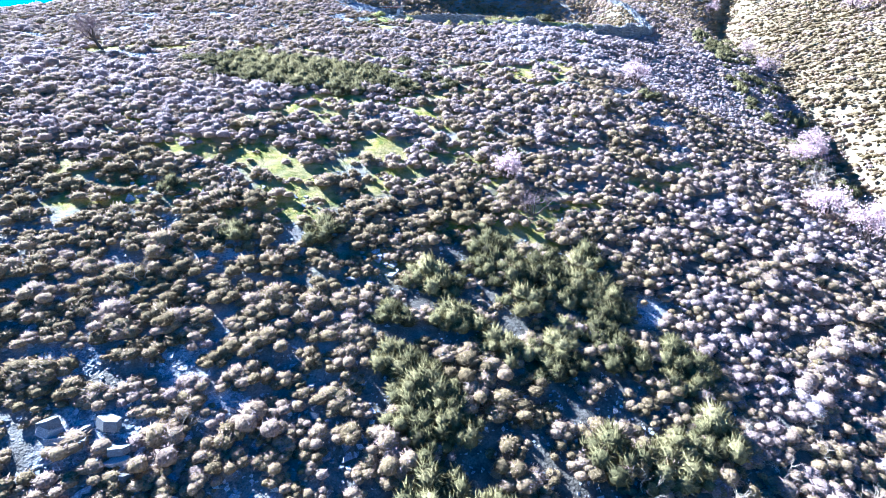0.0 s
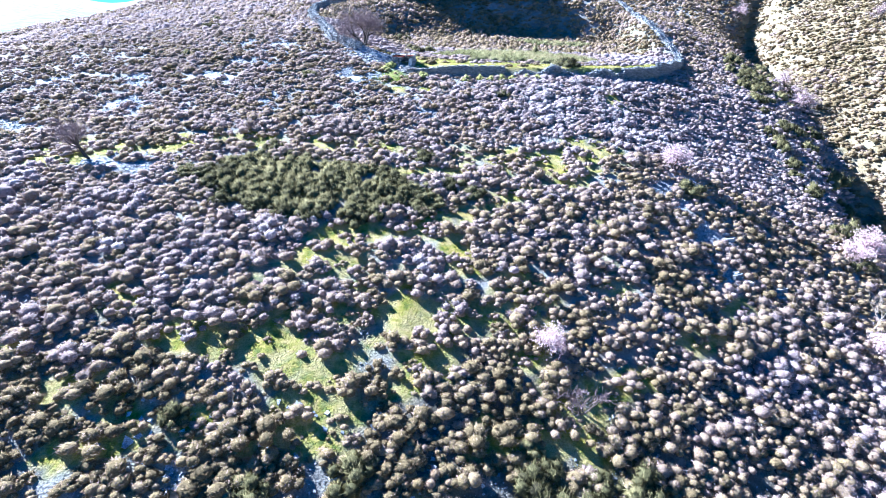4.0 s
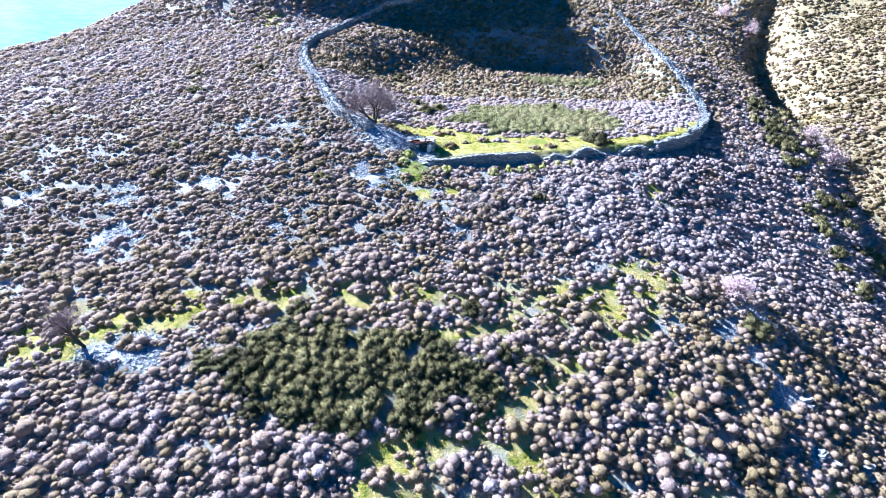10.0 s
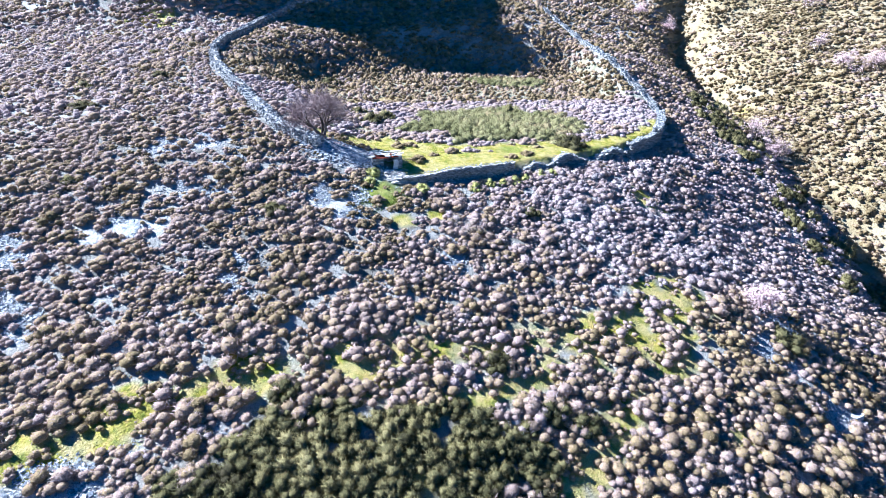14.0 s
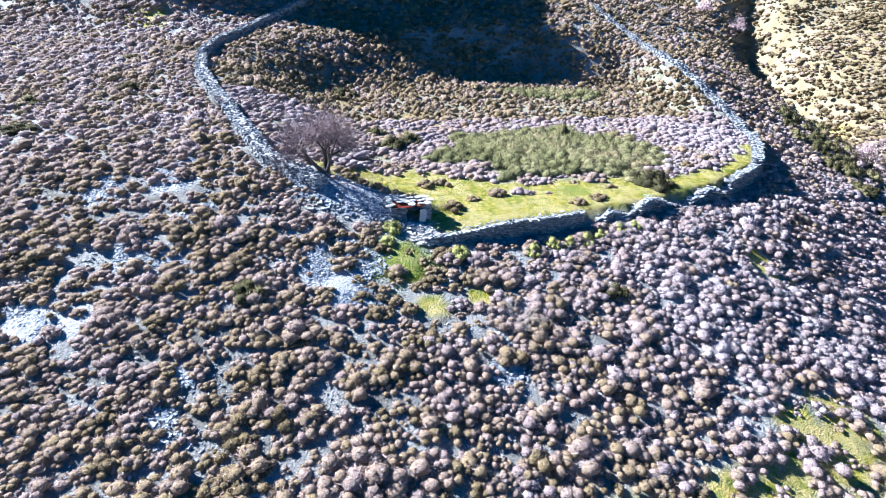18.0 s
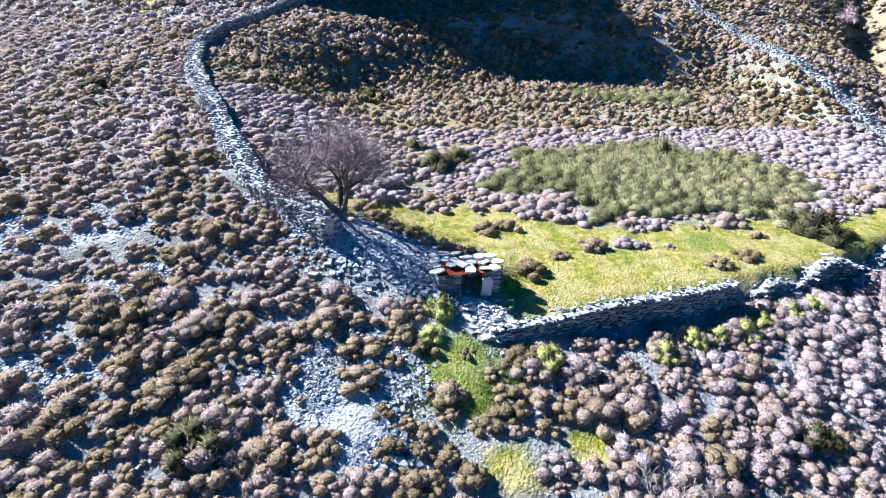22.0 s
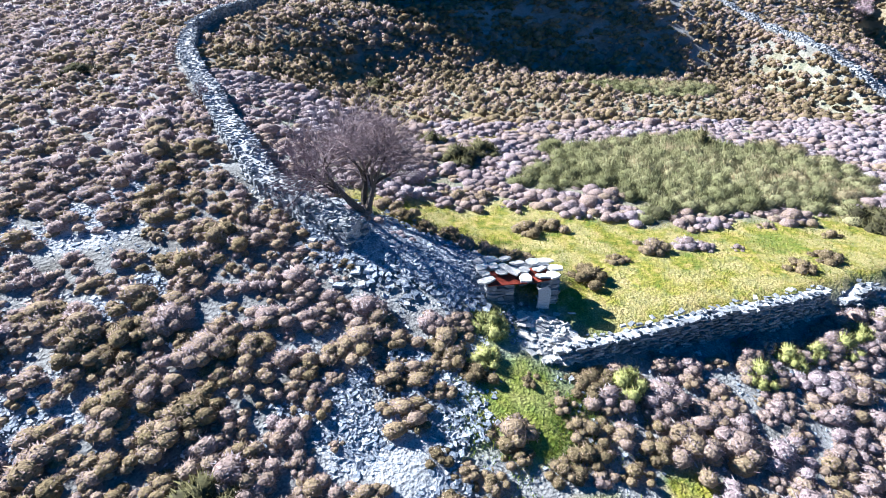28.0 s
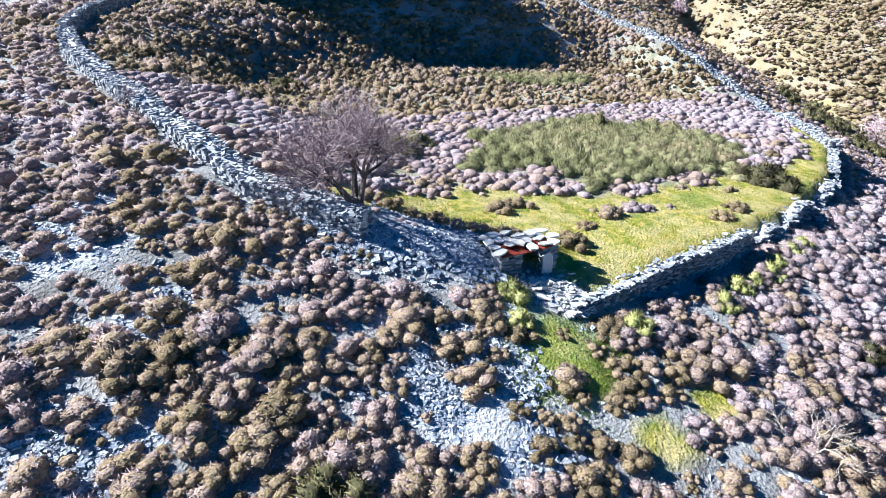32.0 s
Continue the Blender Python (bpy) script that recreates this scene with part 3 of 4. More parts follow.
def heath():
    sp = 0.77
    gx, gy = np.meshgrid(np.arange(-74, 80, sp), np.arange(8, 126, sp * 0.87))
    gx = gx + 0.5 * sp * (np.arange(gx.shape[0]) % 2)[:, None]
    x, y = gx.ravel(), gy.ravel()
    x = x + RNG.uniform(-0.32, 0.32, len(x))
    y = y + RNG.uniform(-0.32, 0.32, len(y))
    ex, ey = RNG.uniform(-60, 70, 12000), RNG.uniform(10, 118, 12000)     # small ones in between
    sx, sy = np.append(RNG.uniform(-17, 27, 900), RNG.uniform(19, 29, 220)), np.append(RNG.uniform(91, 107, 900), RNG.uniform(80, 97, 220))          # more on the steep face of the hollow
    x, y = np.concatenate([x, sx]), np.concatenate([y, sy])
    small = np.concatenate([np.zeros(len(x), bool), np.ones(len(ex), bool)])
    x, y = np.concatenate([x, ex]), np.concatenate([y, ey])
    seen = (x > -8 - 0.85 * y) & (x < 9 + 0.68 * y)
    x, y, small = x[seen], y[seen], small[seen]
    dice = RNG.uniform(0, 1, (4, len(x)))
    keep = (dice[0] > 0.64 * grass_mask(x, y) * ((y < 62) | (lawn(x, y) > 0.3)) + 0.6 * (lawn(x, y) > 0.5)) & (dice[1] > 0.68 * scree_mask(x, y)) & ~near_wall(x, y)
    keep &= ((thicket_mask(x, y) < 0.5) | small & (dice[1] > 0.75)) & (dice[2] > 0.6 * earth_mask(x, y) * (x < 30))
    gap = fbm(x * 0.55, y * 0.95, 8.0)
    keep &= dice[3] > 0.6 * smooth((gap - 0.45) / 0.3) * (y < 78) * (0.25 + 0.75 * smooth((y - 46) / 8) * smooth((6 - x) / 8))
    keep &= ~((np.hypot((x - 3.4) / 6.4, (y - 18.6) / 6.8) < 1) & (dice[2] < 0.6))      # evergreen shrubs stand there
    keep &= ~((x < 1) & (y < 24) & (dice[0] < 0.2))
    keep &= ((y < 100) & (x > -42)) | (dice[1] > 0.3)
    keep &= ~small | ((y < 70) & (x > -34) & (x < 30))
    x, y, small = x[keep], y[keep], small[keep]
    n = len(x)
    far = (y > 74) | (x < -40)
    inside = (y > front_y(x)) & (x > left_x(y)) & (x < np.interp(y, RIGHT_WALL_Y, RIGHT_WALL_X)) & (y < 100)
    bank = x > 40 + 0.2 * (y - 60)
    r = np.clip(RNG.lognormal(math.log(0.615), 0.28, n), 0.32, 1.0) * np.where(bank, 1.25, np.where(y > 106, 1.35, np.where(inside, 0.95, np.where(far, 1.1, 1.0)))) * (1 + 0.12 * fbm(x * 0.4, y * 0.4, 7.0))
    r = np.where((x < 3) & (y > 50) & (y < 66), r * 0.9, r)
    r = np.where(small, r * 0.6, r) * np.where(y < 50, 1.12, 1.0)
    h = r * RNG.uniform(0.52, 0.78, n)
    h = np.where(bank, h * 0.8, np.where(inside, h * np.where(y < 84, 0.85, 1.25), h))
    tone = 0.60 + 0.10 * fbm(x * 0.12, y * 0.12, 2.0) + 0.13 * fbm(x * 0.45, y * 0.45, 6.0) + RNG.normal(0, 0.12, n)
    tone = tone + 0.2 * smooth((x + 1) / 8) * smooth((y - 48) / 6) * smooth((76 - y) / 6)
    tone = tone + 0.07
    tone = tone - 0.06 * smooth((x + 6) / 6) * smooth((50 - y) / 5) * smooth((y - 24) / 4)
    tone = np.where(y < 32, tone - 0.2 * smooth((32 - y) / 8) + 0.12 * smooth((x - 7) / 5), tone)
    tone = np.where((x < -6) & (y > 44) & (y < 72), np.minimum(tone - 0.06, 0.72), tone)
    tone = np.where((np.hypot(x + 7, (y - 59.5) / 0.7) < 4), tone - 0.22, tone)
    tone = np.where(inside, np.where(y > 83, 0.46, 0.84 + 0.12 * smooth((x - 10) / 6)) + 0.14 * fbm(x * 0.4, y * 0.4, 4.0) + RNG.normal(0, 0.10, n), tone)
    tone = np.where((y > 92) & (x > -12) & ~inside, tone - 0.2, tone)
    tone = np.where(bank, 0.38 + 0.12 * fbm(x * 0.2, y * 0.2, 3.0) + RNG.normal(0, 0.13, n), tone)
    tone = np.clip(tone, 0.02, 1.05)
    fine = ((y < 20) & (np.abs(x) < 17)) | ((y > 53) & (y < 64) & (x > -23) & (x < 20))
    mid = ~fine & ((y < 46) & (np.abs(x) < 24) | ((y > 47) & (y < 70) & (np.abs(x + 5) < 24)))
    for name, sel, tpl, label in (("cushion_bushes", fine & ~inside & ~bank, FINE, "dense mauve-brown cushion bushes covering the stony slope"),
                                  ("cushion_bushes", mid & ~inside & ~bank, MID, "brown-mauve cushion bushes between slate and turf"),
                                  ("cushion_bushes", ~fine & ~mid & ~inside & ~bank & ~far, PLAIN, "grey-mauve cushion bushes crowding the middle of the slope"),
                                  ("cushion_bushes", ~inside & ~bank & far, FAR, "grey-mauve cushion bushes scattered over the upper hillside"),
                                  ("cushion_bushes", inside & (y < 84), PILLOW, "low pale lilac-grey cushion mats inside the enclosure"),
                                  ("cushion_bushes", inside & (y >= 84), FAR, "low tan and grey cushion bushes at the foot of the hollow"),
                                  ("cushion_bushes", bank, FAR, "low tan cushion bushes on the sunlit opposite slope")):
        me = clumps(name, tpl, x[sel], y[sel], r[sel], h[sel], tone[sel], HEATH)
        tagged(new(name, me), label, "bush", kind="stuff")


heath()

# ---- stone work ----


def block(seed, rough=0.13):
    """A rough slab of size 1, twelve triangles."""
    r = random.Random(seed)
    v = np.array([[sx * (0.5 - r.uniform(0, rough)), sy * (0.5 - r.uniform(0, rough)), sz * (0.5 - r.uniform(0, rough * 0.6))]
                  for sz in (-1, 1) for sy in (-1, 1) for sx in (-1, 1)])
    f = np.array([(0, 2, 3), (0, 3, 1), (4, 5, 7), (4, 7, 6), (0, 1, 5), (0, 5, 4), (2, 6, 7), (2, 7, 3), (0, 4, 6), (0, 6, 2), (1, 3, 7), (1, 7, 5)])
    return v, f


def plate(seed, sides=7):
    """A flat roundish slab of size 1, chipped at the rim."""
    r = random.Random(seed)
    rim = [(a, r.uniform(0.36, 0.54)) for a in sorted((k + r.uniform(-0.3, 0.3)) * 6.2832 / sides for k in range(sides))]
    v = [(q * math.cos(a), q * math.sin(a), -0.5) for a, q in rim] + [(q * 0.95 * math.cos(a), q * 0.95 * math.sin(a), 0.5) for a, q in rim] + [(0, 0, 0.5), (0, 0, -0.5)]
    f, n = [], sides
    for k in range(n):
        j = (k + 1) % n
        f += [(k, j, n + j), (k, n + j, n + k), (n + k, n + j, 2 * n)] + ([(j, k, 2 * n + 1)] if sides > 5 else [])
    return np.array(v), np.array(f)


BLOCKS, PLATES, CHIPS = [block(k) for k in range(8)], [plate(k) for k in range(8)], [plate(100 + k, 4) for k in range(10)]
BLOCK_MESHES = [tri_mesh("stone", v, f, STONE) for v, f in BLOCKS]
PLATE_MESHES = [tri_mesh("slab", v, f, STONE) for v, f in PLATES]
PALE_MESHES = [tri_mesh("roof_slab", v, f, PALE) for v, f in PLATES]


def joined(name, stones, shapes, material):
    """All stones (matrices) in one mesh."""
    vs, fs, base = [], [], 0
    for k, m in enumerate(stones):
        v, f = shapes[k % len(shapes)]
        a = np.array(m)
        vs.append(v @ a[:3, :3].T + a[:3, 3])
        fs.append(f + base)
        base += len(v)
    return tri_mesh(name, np.concatenate(vs), np.concatenate(fs), material)


def set_stones(parent, stones, meshes, shapes, name, middle, limit=300):
    """The stones nearest to the middle as parts of their own, the rest joined."""
    stones = sorted(stones, key=lambda m: (m.translation - Vector(middle)).length)
    for k, m in enumerate(stones[:limit]):
        ob = part(name, meshes[k % len(meshes)], parent)
        ob.matrix_basis = m
    if stones[limit:]:
        tagged(part("stonework", joined("stonework", stones[limit:], shapes, STONE), parent), kind="stuff")


def stone_at(x, y, z, yaw, lx, ly, lz, tip=4.0):
    return pose(x, y, z, random.gauss(0, tip), random.gauss(0, tip), math.degrees(yaw) + random.gauss(0, 5)) @ Matrix.Diagonal((lx, ly, lz, 1))


def along(path, step):
    """Points every step metres along a path, with the direction there."""
    pts = [Vector(p) for p in path]
    out = []
    for a, b in zip(pts, pts[1:]):
        n = max(1, round((b - a).length / step))
        for k in range(n):
            out.append((a.lerp(b, k / n), math.atan2(b.y - a.y, b.x - a.x)))
    return out


def gnd(x, y):
    return float(ground(x, y))


def dry_wall(label, path, base, top, thick, middle, faces=(-1, 1), course=0.06, wander=0.06):
    """A dry-stone wall: a rubble core, courses of thin slabs on its faces and loose cap slabs."""
    wall = tagged(thing("dry_stone_wall", label, "stone wall"), kind="structure")
    stones = []
    line = along(path, 0.22)
    vs, fs = [], []
    for k, (p, yaw) in enumerate(line):
        nx, ny = -math.sin(yaw), math.cos(yaw)
        b, t = base(p.x, p.y), top(p.x, p.y)
        half = thick / 2 - 0.12
        for s, z in ((-1, b - 0.3), (-1, t - 0.06), (1, t - 0.06), (1, b - 0.3)):
            vs.append((p.x + nx * s * half, p.y + ny * s * half, z))
        if k:
            q, o = 4 * k, 4 * k - 4
            for c in range(4):
                d = (c + 1) % 4
                fs += [(o + c, o + d, q + d), (o + c, q + d, q + c)]
        rows = max(1, int((t - b) / course))
        for i in range(rows):
            z = b + (i + 0.5) * (t - b) / rows
            for s in faces:
                dep = random.uniform(0.2, 0.34)
                off = s * (thick / 2 - dep / 2 + random.gauss(0, wander * 0.5))
                slide = random.uniform(-0.12, 0.12)
                stones.append(stone_at(p.x + nx * off + math.cos(yaw) * slide, p.y + ny * off + math.sin(yaw) * slide, z, yaw,
                                       random.uniform(0.12, 0.3), dep, (t - b) / rows * random.uniform(0.75, 1.1)))
        for _ in range(max(1, round(thick / 0.26))):
            off = random.uniform(-thick / 2, thick / 2)
            stones.append(stone_at(p.x + nx * off, p.y + ny * off, t + random.uniform(-0.03, 0.07), random.uniform(0, 3.1),
                                   random.uniform(0.1, 0.24), random.uniform(0.08, 0.18), random.uniform(0.03, 0.07), 14))
    e = 4 * (len(line) - 1)
    fs += [(0, 1, 2), (0, 2, 3), (e, e + 2, e + 1), (e, e + 3, e + 2)]
    part("core", tri_mesh("core", np.array(vs), np.array(fs), STONE), wall)
    set_stones(wall, stones, BLOCK_MESHES, BLOCKS, "stone", middle)
    return wall


FRONT_PATH = [(x, float(front_y(x))) for x in np.arange(-4.9, 5.6, 1.2)]
BROKEN_PATH = [(x, float(front_y(x))) for x in np.arange(5.6, 17.6, 1.5)]
CORNER_PATH = [(x, float(front_y(x))) for x in np.arange(17.6, 22.5, 1.2)]


def bench_top(x, y):
    return gnd(x, y + 0.9) + 0.10


def outer_base(x, y):
    return min(gnd(x, y - 0.9), gnd(x, y + 0.9) - 0.35)


dry_wall("grey slate retaining wall holding up the grassy bench", FRONT_PATH, outer_base, bench_top, 0.55, (-1, 61.5, 20.5), faces=(-1,))
dry_wall("half-collapsed grey slate retaining wall below the bench", BROKEN_PATH, lambda x, y: gnd(x, y - 0.5) - 0.15, lambda x, y: max(gnd(x, y - 0.2) + 0.3 + 0.75 * max(0, math.sin(x * 1.1 + 3.6)), bench_top(x, y) - 0.2 - 0.55 * abs(math.sin(x * 0.8 + 1))), 0.6, (8, 64, 20), faces=(-1,), wander=0.2)
dry_wall("grey slate retaining wall at the corner above the gully", CORNER_PATH, outer_base, lambda x, y: bench_top(x, y) - 0.05 - 0.2 * abs(math.sin(x * 1.3)), 0.6, (21, 70, 19))
dry_wall("broad dry-stone boundary wall with a loose rubble top", [(-10.1, 65.7), (-11.6, 67.3), (-12.9, 68.8), (-14.0, 71.3), (-15.1, 74.2), (-16.8, 79.2), (-18.9, 85.5), (-19.5, 90.5)],
         lambda x, y: gnd(x - 0.4, y) - 0.1, lambda x, y: gnd(x, y) + 0.62 + 0.1 * math.sin(x * 3), 0.95, (-12, 68, 24), course=0.10)
dry_wall("dry-stone wall climbing along the crest of the hollow", [(-19.5, 90.8), (-18.6, 95), (-16.7, 98), (-14.9, 102), (-10.4, 109), (-5.9, 112.1), (0, 115)],
         lambda x, y: gnd(x, y) - 0.2, lambda x, y: gnd(x, y) + 0.75, 0.8, (-18, 95, 28), course=0.13)
dry_wall("tumbled dry-stone wall along the edge of the gully", [(x, y) for x, y in zip(RIGHT_WALL_X, RIGHT_WALL_Y)],
         lambda x, y: gnd(x + 0.6, y - 0.3) - 0.2, lambda x, y: max(gnd(x - 0.9, y + 0.4), gnd(x, y)) + 0.22 + 0.12 * math.sin(y * 2), 0.8, (26, 73, 20), course=0.1, wander=0.1)

# ---- the shelter ----


def shelter():
    hut = thing("stone_shelter", "low dry-stone shelter roofed with slate slabs over a red sheet", "shelter", at=(0, 0, 0))
    x0, x1, y0, y1 = -6.45, -4.25, 63.35, 64.5
    zb = gnd(-5.2, 63.2) - 0.15
    zt = zb + 0.98
    stones = []

    def leaf(ax, ay, bx, by, inward, lo, hi):
        n = max(1, round(math.hypot(bx - ax, by - ay) / 0.3))
        yaw = math.atan2(by - ay, bx - ax)
        rows = max(1, int((hi - lo) / 0.075))
        for i in range(rows):
            for k in range(n):
                s = (k + 0.5 + random.uniform(-0.15, 0.15)) / n
                stones.append(stone_at(ax + (bx - ax) * s + inward[0] * random.uniform(0.12, 0.2), ay + (by - ay) * s + inward[1] * random.uniform(0.12, 0.2), lo + (i + 0.5) * (hi - lo) / rows,
                                       yaw, 0.34 * random.uniform(0.8, 1.2), random.uniform(0.26, 0.36), 0.075, 3))
    door_l, door_r = -5.6, -4.75
    leaf(x0, y0, door_l, y0, (0, 1), zb, zt)
    leaf(door_r, y0, x1, y0, (0, 1), zb, zt)
    leaf(x1, y0, x1, y1, (-1, 0), zb, zt)
    leaf(x0, y0, x0, y1, (1, 0), zb, zt)
    leaf(x0, y1, x1, y1, (0, -1), zb, zt)
    set_stones(hut, stones, BLOCK_MESHES, BLOCKS, "stone", (-4.8, 63.3, zb + 0.5), 260)
    v, f = block(50, 0.03)
    for a, b, w, yy, tilt in ((-5.85, 0.0, 1.25, 63.55, 4), (-4.75, 0.02, 0.6, 63.5, -3)):
        sheet = part("lintel_sheet", tri_mesh("lintel_sheet", v, f, RUST), hut, "red rusted metal sheet edge")
        sheet.matrix_basis = pose(a, yy + 0.1, zt + 0.04 + b, 8, tilt, 3) @ Matrix.Diagonal((w, 0.75, 0.03, 1))
    for k in range(24):
        row, col = divmod(k, 7)
        px = x0 - 0.05 + 0.42 * col + random.uniform(-0.1, 0.1) + 0.12 * (row % 2)
        py = y0 + 0.02 + 0.38 * row + random.uniform(-0.06, 0.06)
        if px > x1 + 0.15 or (row == 0 and col in (1, 2)):
            continue
        slab = part("roof_slab", PALE_MESHES[k % 8], hut)
        slab.matrix_basis = pose(px, py, zt + 0.11 + 0.035 * row + random.uniform(0, 0.05), random.gauss(4, 4), random.gauss(0, 4), random.uniform(0, 360)) @ Matrix.Diagonal(
            (random.uniform(0.42, 0.66), random.uniform(0.36, 0.5), random.uniform(0.035, 0.06), 1))
    door = part("door_slab", tri_mesh("door_slab", *plate(77, 8), PALE), hut, "pale slab leaning beside the doorway")
    door.matrix_basis = pose(-4.72, 63.2, zb + 0.42, 76, 8, -12) @ Matrix.Diagonal((0.5, 0.92, 0.05, 1))


shelter()


def scatter(name, label, x, y, size, flat, material=STONE, shapes=BLOCKS, lift=0.02):
    stones = []
    e = 0.3
    zs, gxs, gys = ground(x, y), (ground(x + e, y) - ground(x - e, y)) / (2 * e), (ground(x, y + e) - ground(x, y - e)) / (2 * e)
    for a, b, s, z, gx, gy in zip(x, y, size, zs, gxs, gys):
        lean = Matrix.Translation((a, b, z + lift)) @ Vector((-gx, -gy, 1)).to_track_quat("Z", "Y").to_matrix().to_4x4()
        stones.append(lean @ pose(0, 0, 0, random.gauss(0, 11), random.gauss(0, 11), random.uniform(0, 360)) @ Matrix.Diagonal((s, s * random.uniform(0.5, 0.9), s * flat * random.uniform(0.6, 1.4), 1)))
    return tagged(new(name, joined(name, stones, shapes, material)), label, "stones", kind="stuff")


def scree():
    n = 950000
    x, y = RNG.uniform(-36, 20, n), RNG.uniform(11, 70, n)
    thin = 0.05 * ((y < 30) | (y > 48)) * (np.abs(x + 6) < 22) * (grass_mask(x, y) < 0.3)
    keep = (RNG.uniform(0, 1, n) < np.maximum(scree_mask(x, y) * 0.85, thin)) & ~((y > 62.2) & (x > -4.6))
    x, y = x[keep], y[keep]
    s = np.clip(RNG.lognormal(math.log(0.12), 0.42, len(x)), 0.05, 0.4)
    s = np.where((y < 18), s * 1.2, s)
    scatter("slate_scree", "loose grey slate chips between the bushes", x, y, s * 0.85, 0.24, RUBBLE, CHIPS)
    # tumbled heap between the tree and the shelter, and the fallen slabs at its door
    n = 7000
    t = RNG.uniform(0, 1, n)
    px = -11.2 + 5.0 * t + RNG.normal(0, 0.35, n)
    py = 67.0 - 2.5 * t + RNG.normal(0, 0.8, n)
    keep = ~((px > -6.5) & (px < -3.8) & (py > 63.2) & (py < 65.2))
    scatter("rubble_heap", "tumbled grey slate rubble spilling from the boundary wall", px[keep], py[keep], np.clip(RNG.lognormal(math.log(0.2), 0.4, keep.sum()), 0.1, 0.5), 0.2, RUBBLE, CHIPS, lift=0.08)
    n = 1500                                        # large loose slabs low on the slope
    px, py = RNG.uniform(-15, -2, n), RNG.uniform(12, 26, n)
    keep = fbm(px * 0.7, py * 0.9, 5.0) + 0.5 * RNG.normal(0, 1, n) > 0.15
    scatter("slate_slabs", "loose broken slate slabs on the lower slope", px[keep], py[keep], np.clip(RNG.lognormal(math.log(0.26), 0.4, keep.sum()), 0.14, 0.6), 0.13, RUBBLE, CHIPS, 0.05)
    heap = thing("fallen_slabs", "pale fallen slate slabs heaped in front of the shelter door", "stones")
    slabs = [tri_mesh("fallen_slab", v, f, PALE) for v, f in BLOCKS]
    for k in range(190):
        a, b, size = random.gauss(-4.9, 0.36), random.uniform(61.2, 62.85), random.uniform(0.14, 0.42)
        slab = part("fallen_slab", slabs[k % len(slabs)], heap)
        slab.matrix_basis = pose(a, b, gnd(a, b) + 0.08, random.gauss(0, 16), random.gauss(0, 16), random.uniform(0, 360)) @ Matrix.Diagonal((size, size * random.uniform(0.5, 0.9), size * random.uniform(0.1, 0.22), 1))


scree()


def outcrop(label, x, y, size, n, seed):
    """A ledge of thick tilted slate beds."""
    r = random.Random(seed)
    rock = thing("rock_outcrop", label, "rock", "slate outcrops")
    for k in range(n):
        px, py = x + r.gauss(0, size * 0.55), y + r.gauss(0, size * 0.35)
        v, f = plate(seed * 20 + k, 6)
        ob = part("rock_bed", tri_mesh("rock_bed", v, f, STONE), rock)
        ob.matrix_basis = pose(px, py, gnd(px, py) + size * 0.12 * r.uniform(0.2, 1.6), r.gauss(-8, 8), r.gauss(0, 8), r.uniform(-30, 30)) @ Matrix.Diagonal(
            (size * r.uniform(0.7, 1.3), size * r.uniform(0.45, 0.8), size * r.uniform(0.18, 0.4), 1))


for k, (a, b, s, n) in enumerate(((7.4, 62.9, 0.5, 4), (9.2, 63.3, 0.6, 5), (11.0, 63.7, 0.7, 6), (12.6, 64.4, 0.75, 6), (14.2, 65.0, 0.7, 6), (15.8, 65.5, 0.7, 5), (13.0, 63.4, 0.6, 4), (17.5, 66.3, 0.6, 4), (16.5, 37.8, 0.8, 6), (19.0, 37.0, 0.9, 6), (10.2, 40.3, 0.8, 4),
                                  (-11.0, 13.4, 0.9, 9), (-9.6, 12.6, 0.7, 6), (-10.4, 21.6, 0.6, 5), (17.6, 41.5, 0.8, 5))):
    outcrop("tilted beds of grey slate breaking out of the slope" if b < 60 else "slate boulders jutting below the collapsed wall", a, b, s, n, 70 + k)

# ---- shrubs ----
# wider root-to-tip step: leaf colour plus shade painted deep in the shrub
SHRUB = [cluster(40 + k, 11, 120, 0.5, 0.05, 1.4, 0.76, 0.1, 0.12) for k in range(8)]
BROOM = [spray(60 + k, 330, 0.014, 0.72) for k in range(8)]


def one_shrub(name, label, x, y, r, h, tone, tpl=SHRUB, material=LEAF, category="shrub", group=""):
    x, y = np.array([float(x)]), np.array([float(y)])
    me = clumps(name, tpl, x * 0, y * 0, np.array([r]), np.array([h]), np.array([tone]), material)
    lift = gnd(x[0], y[0]) - gnd(0, 0)
    ob = tagged(new(name, me), label, category, group)
    ob.location = (x[0], y[0], lift)
    return ob


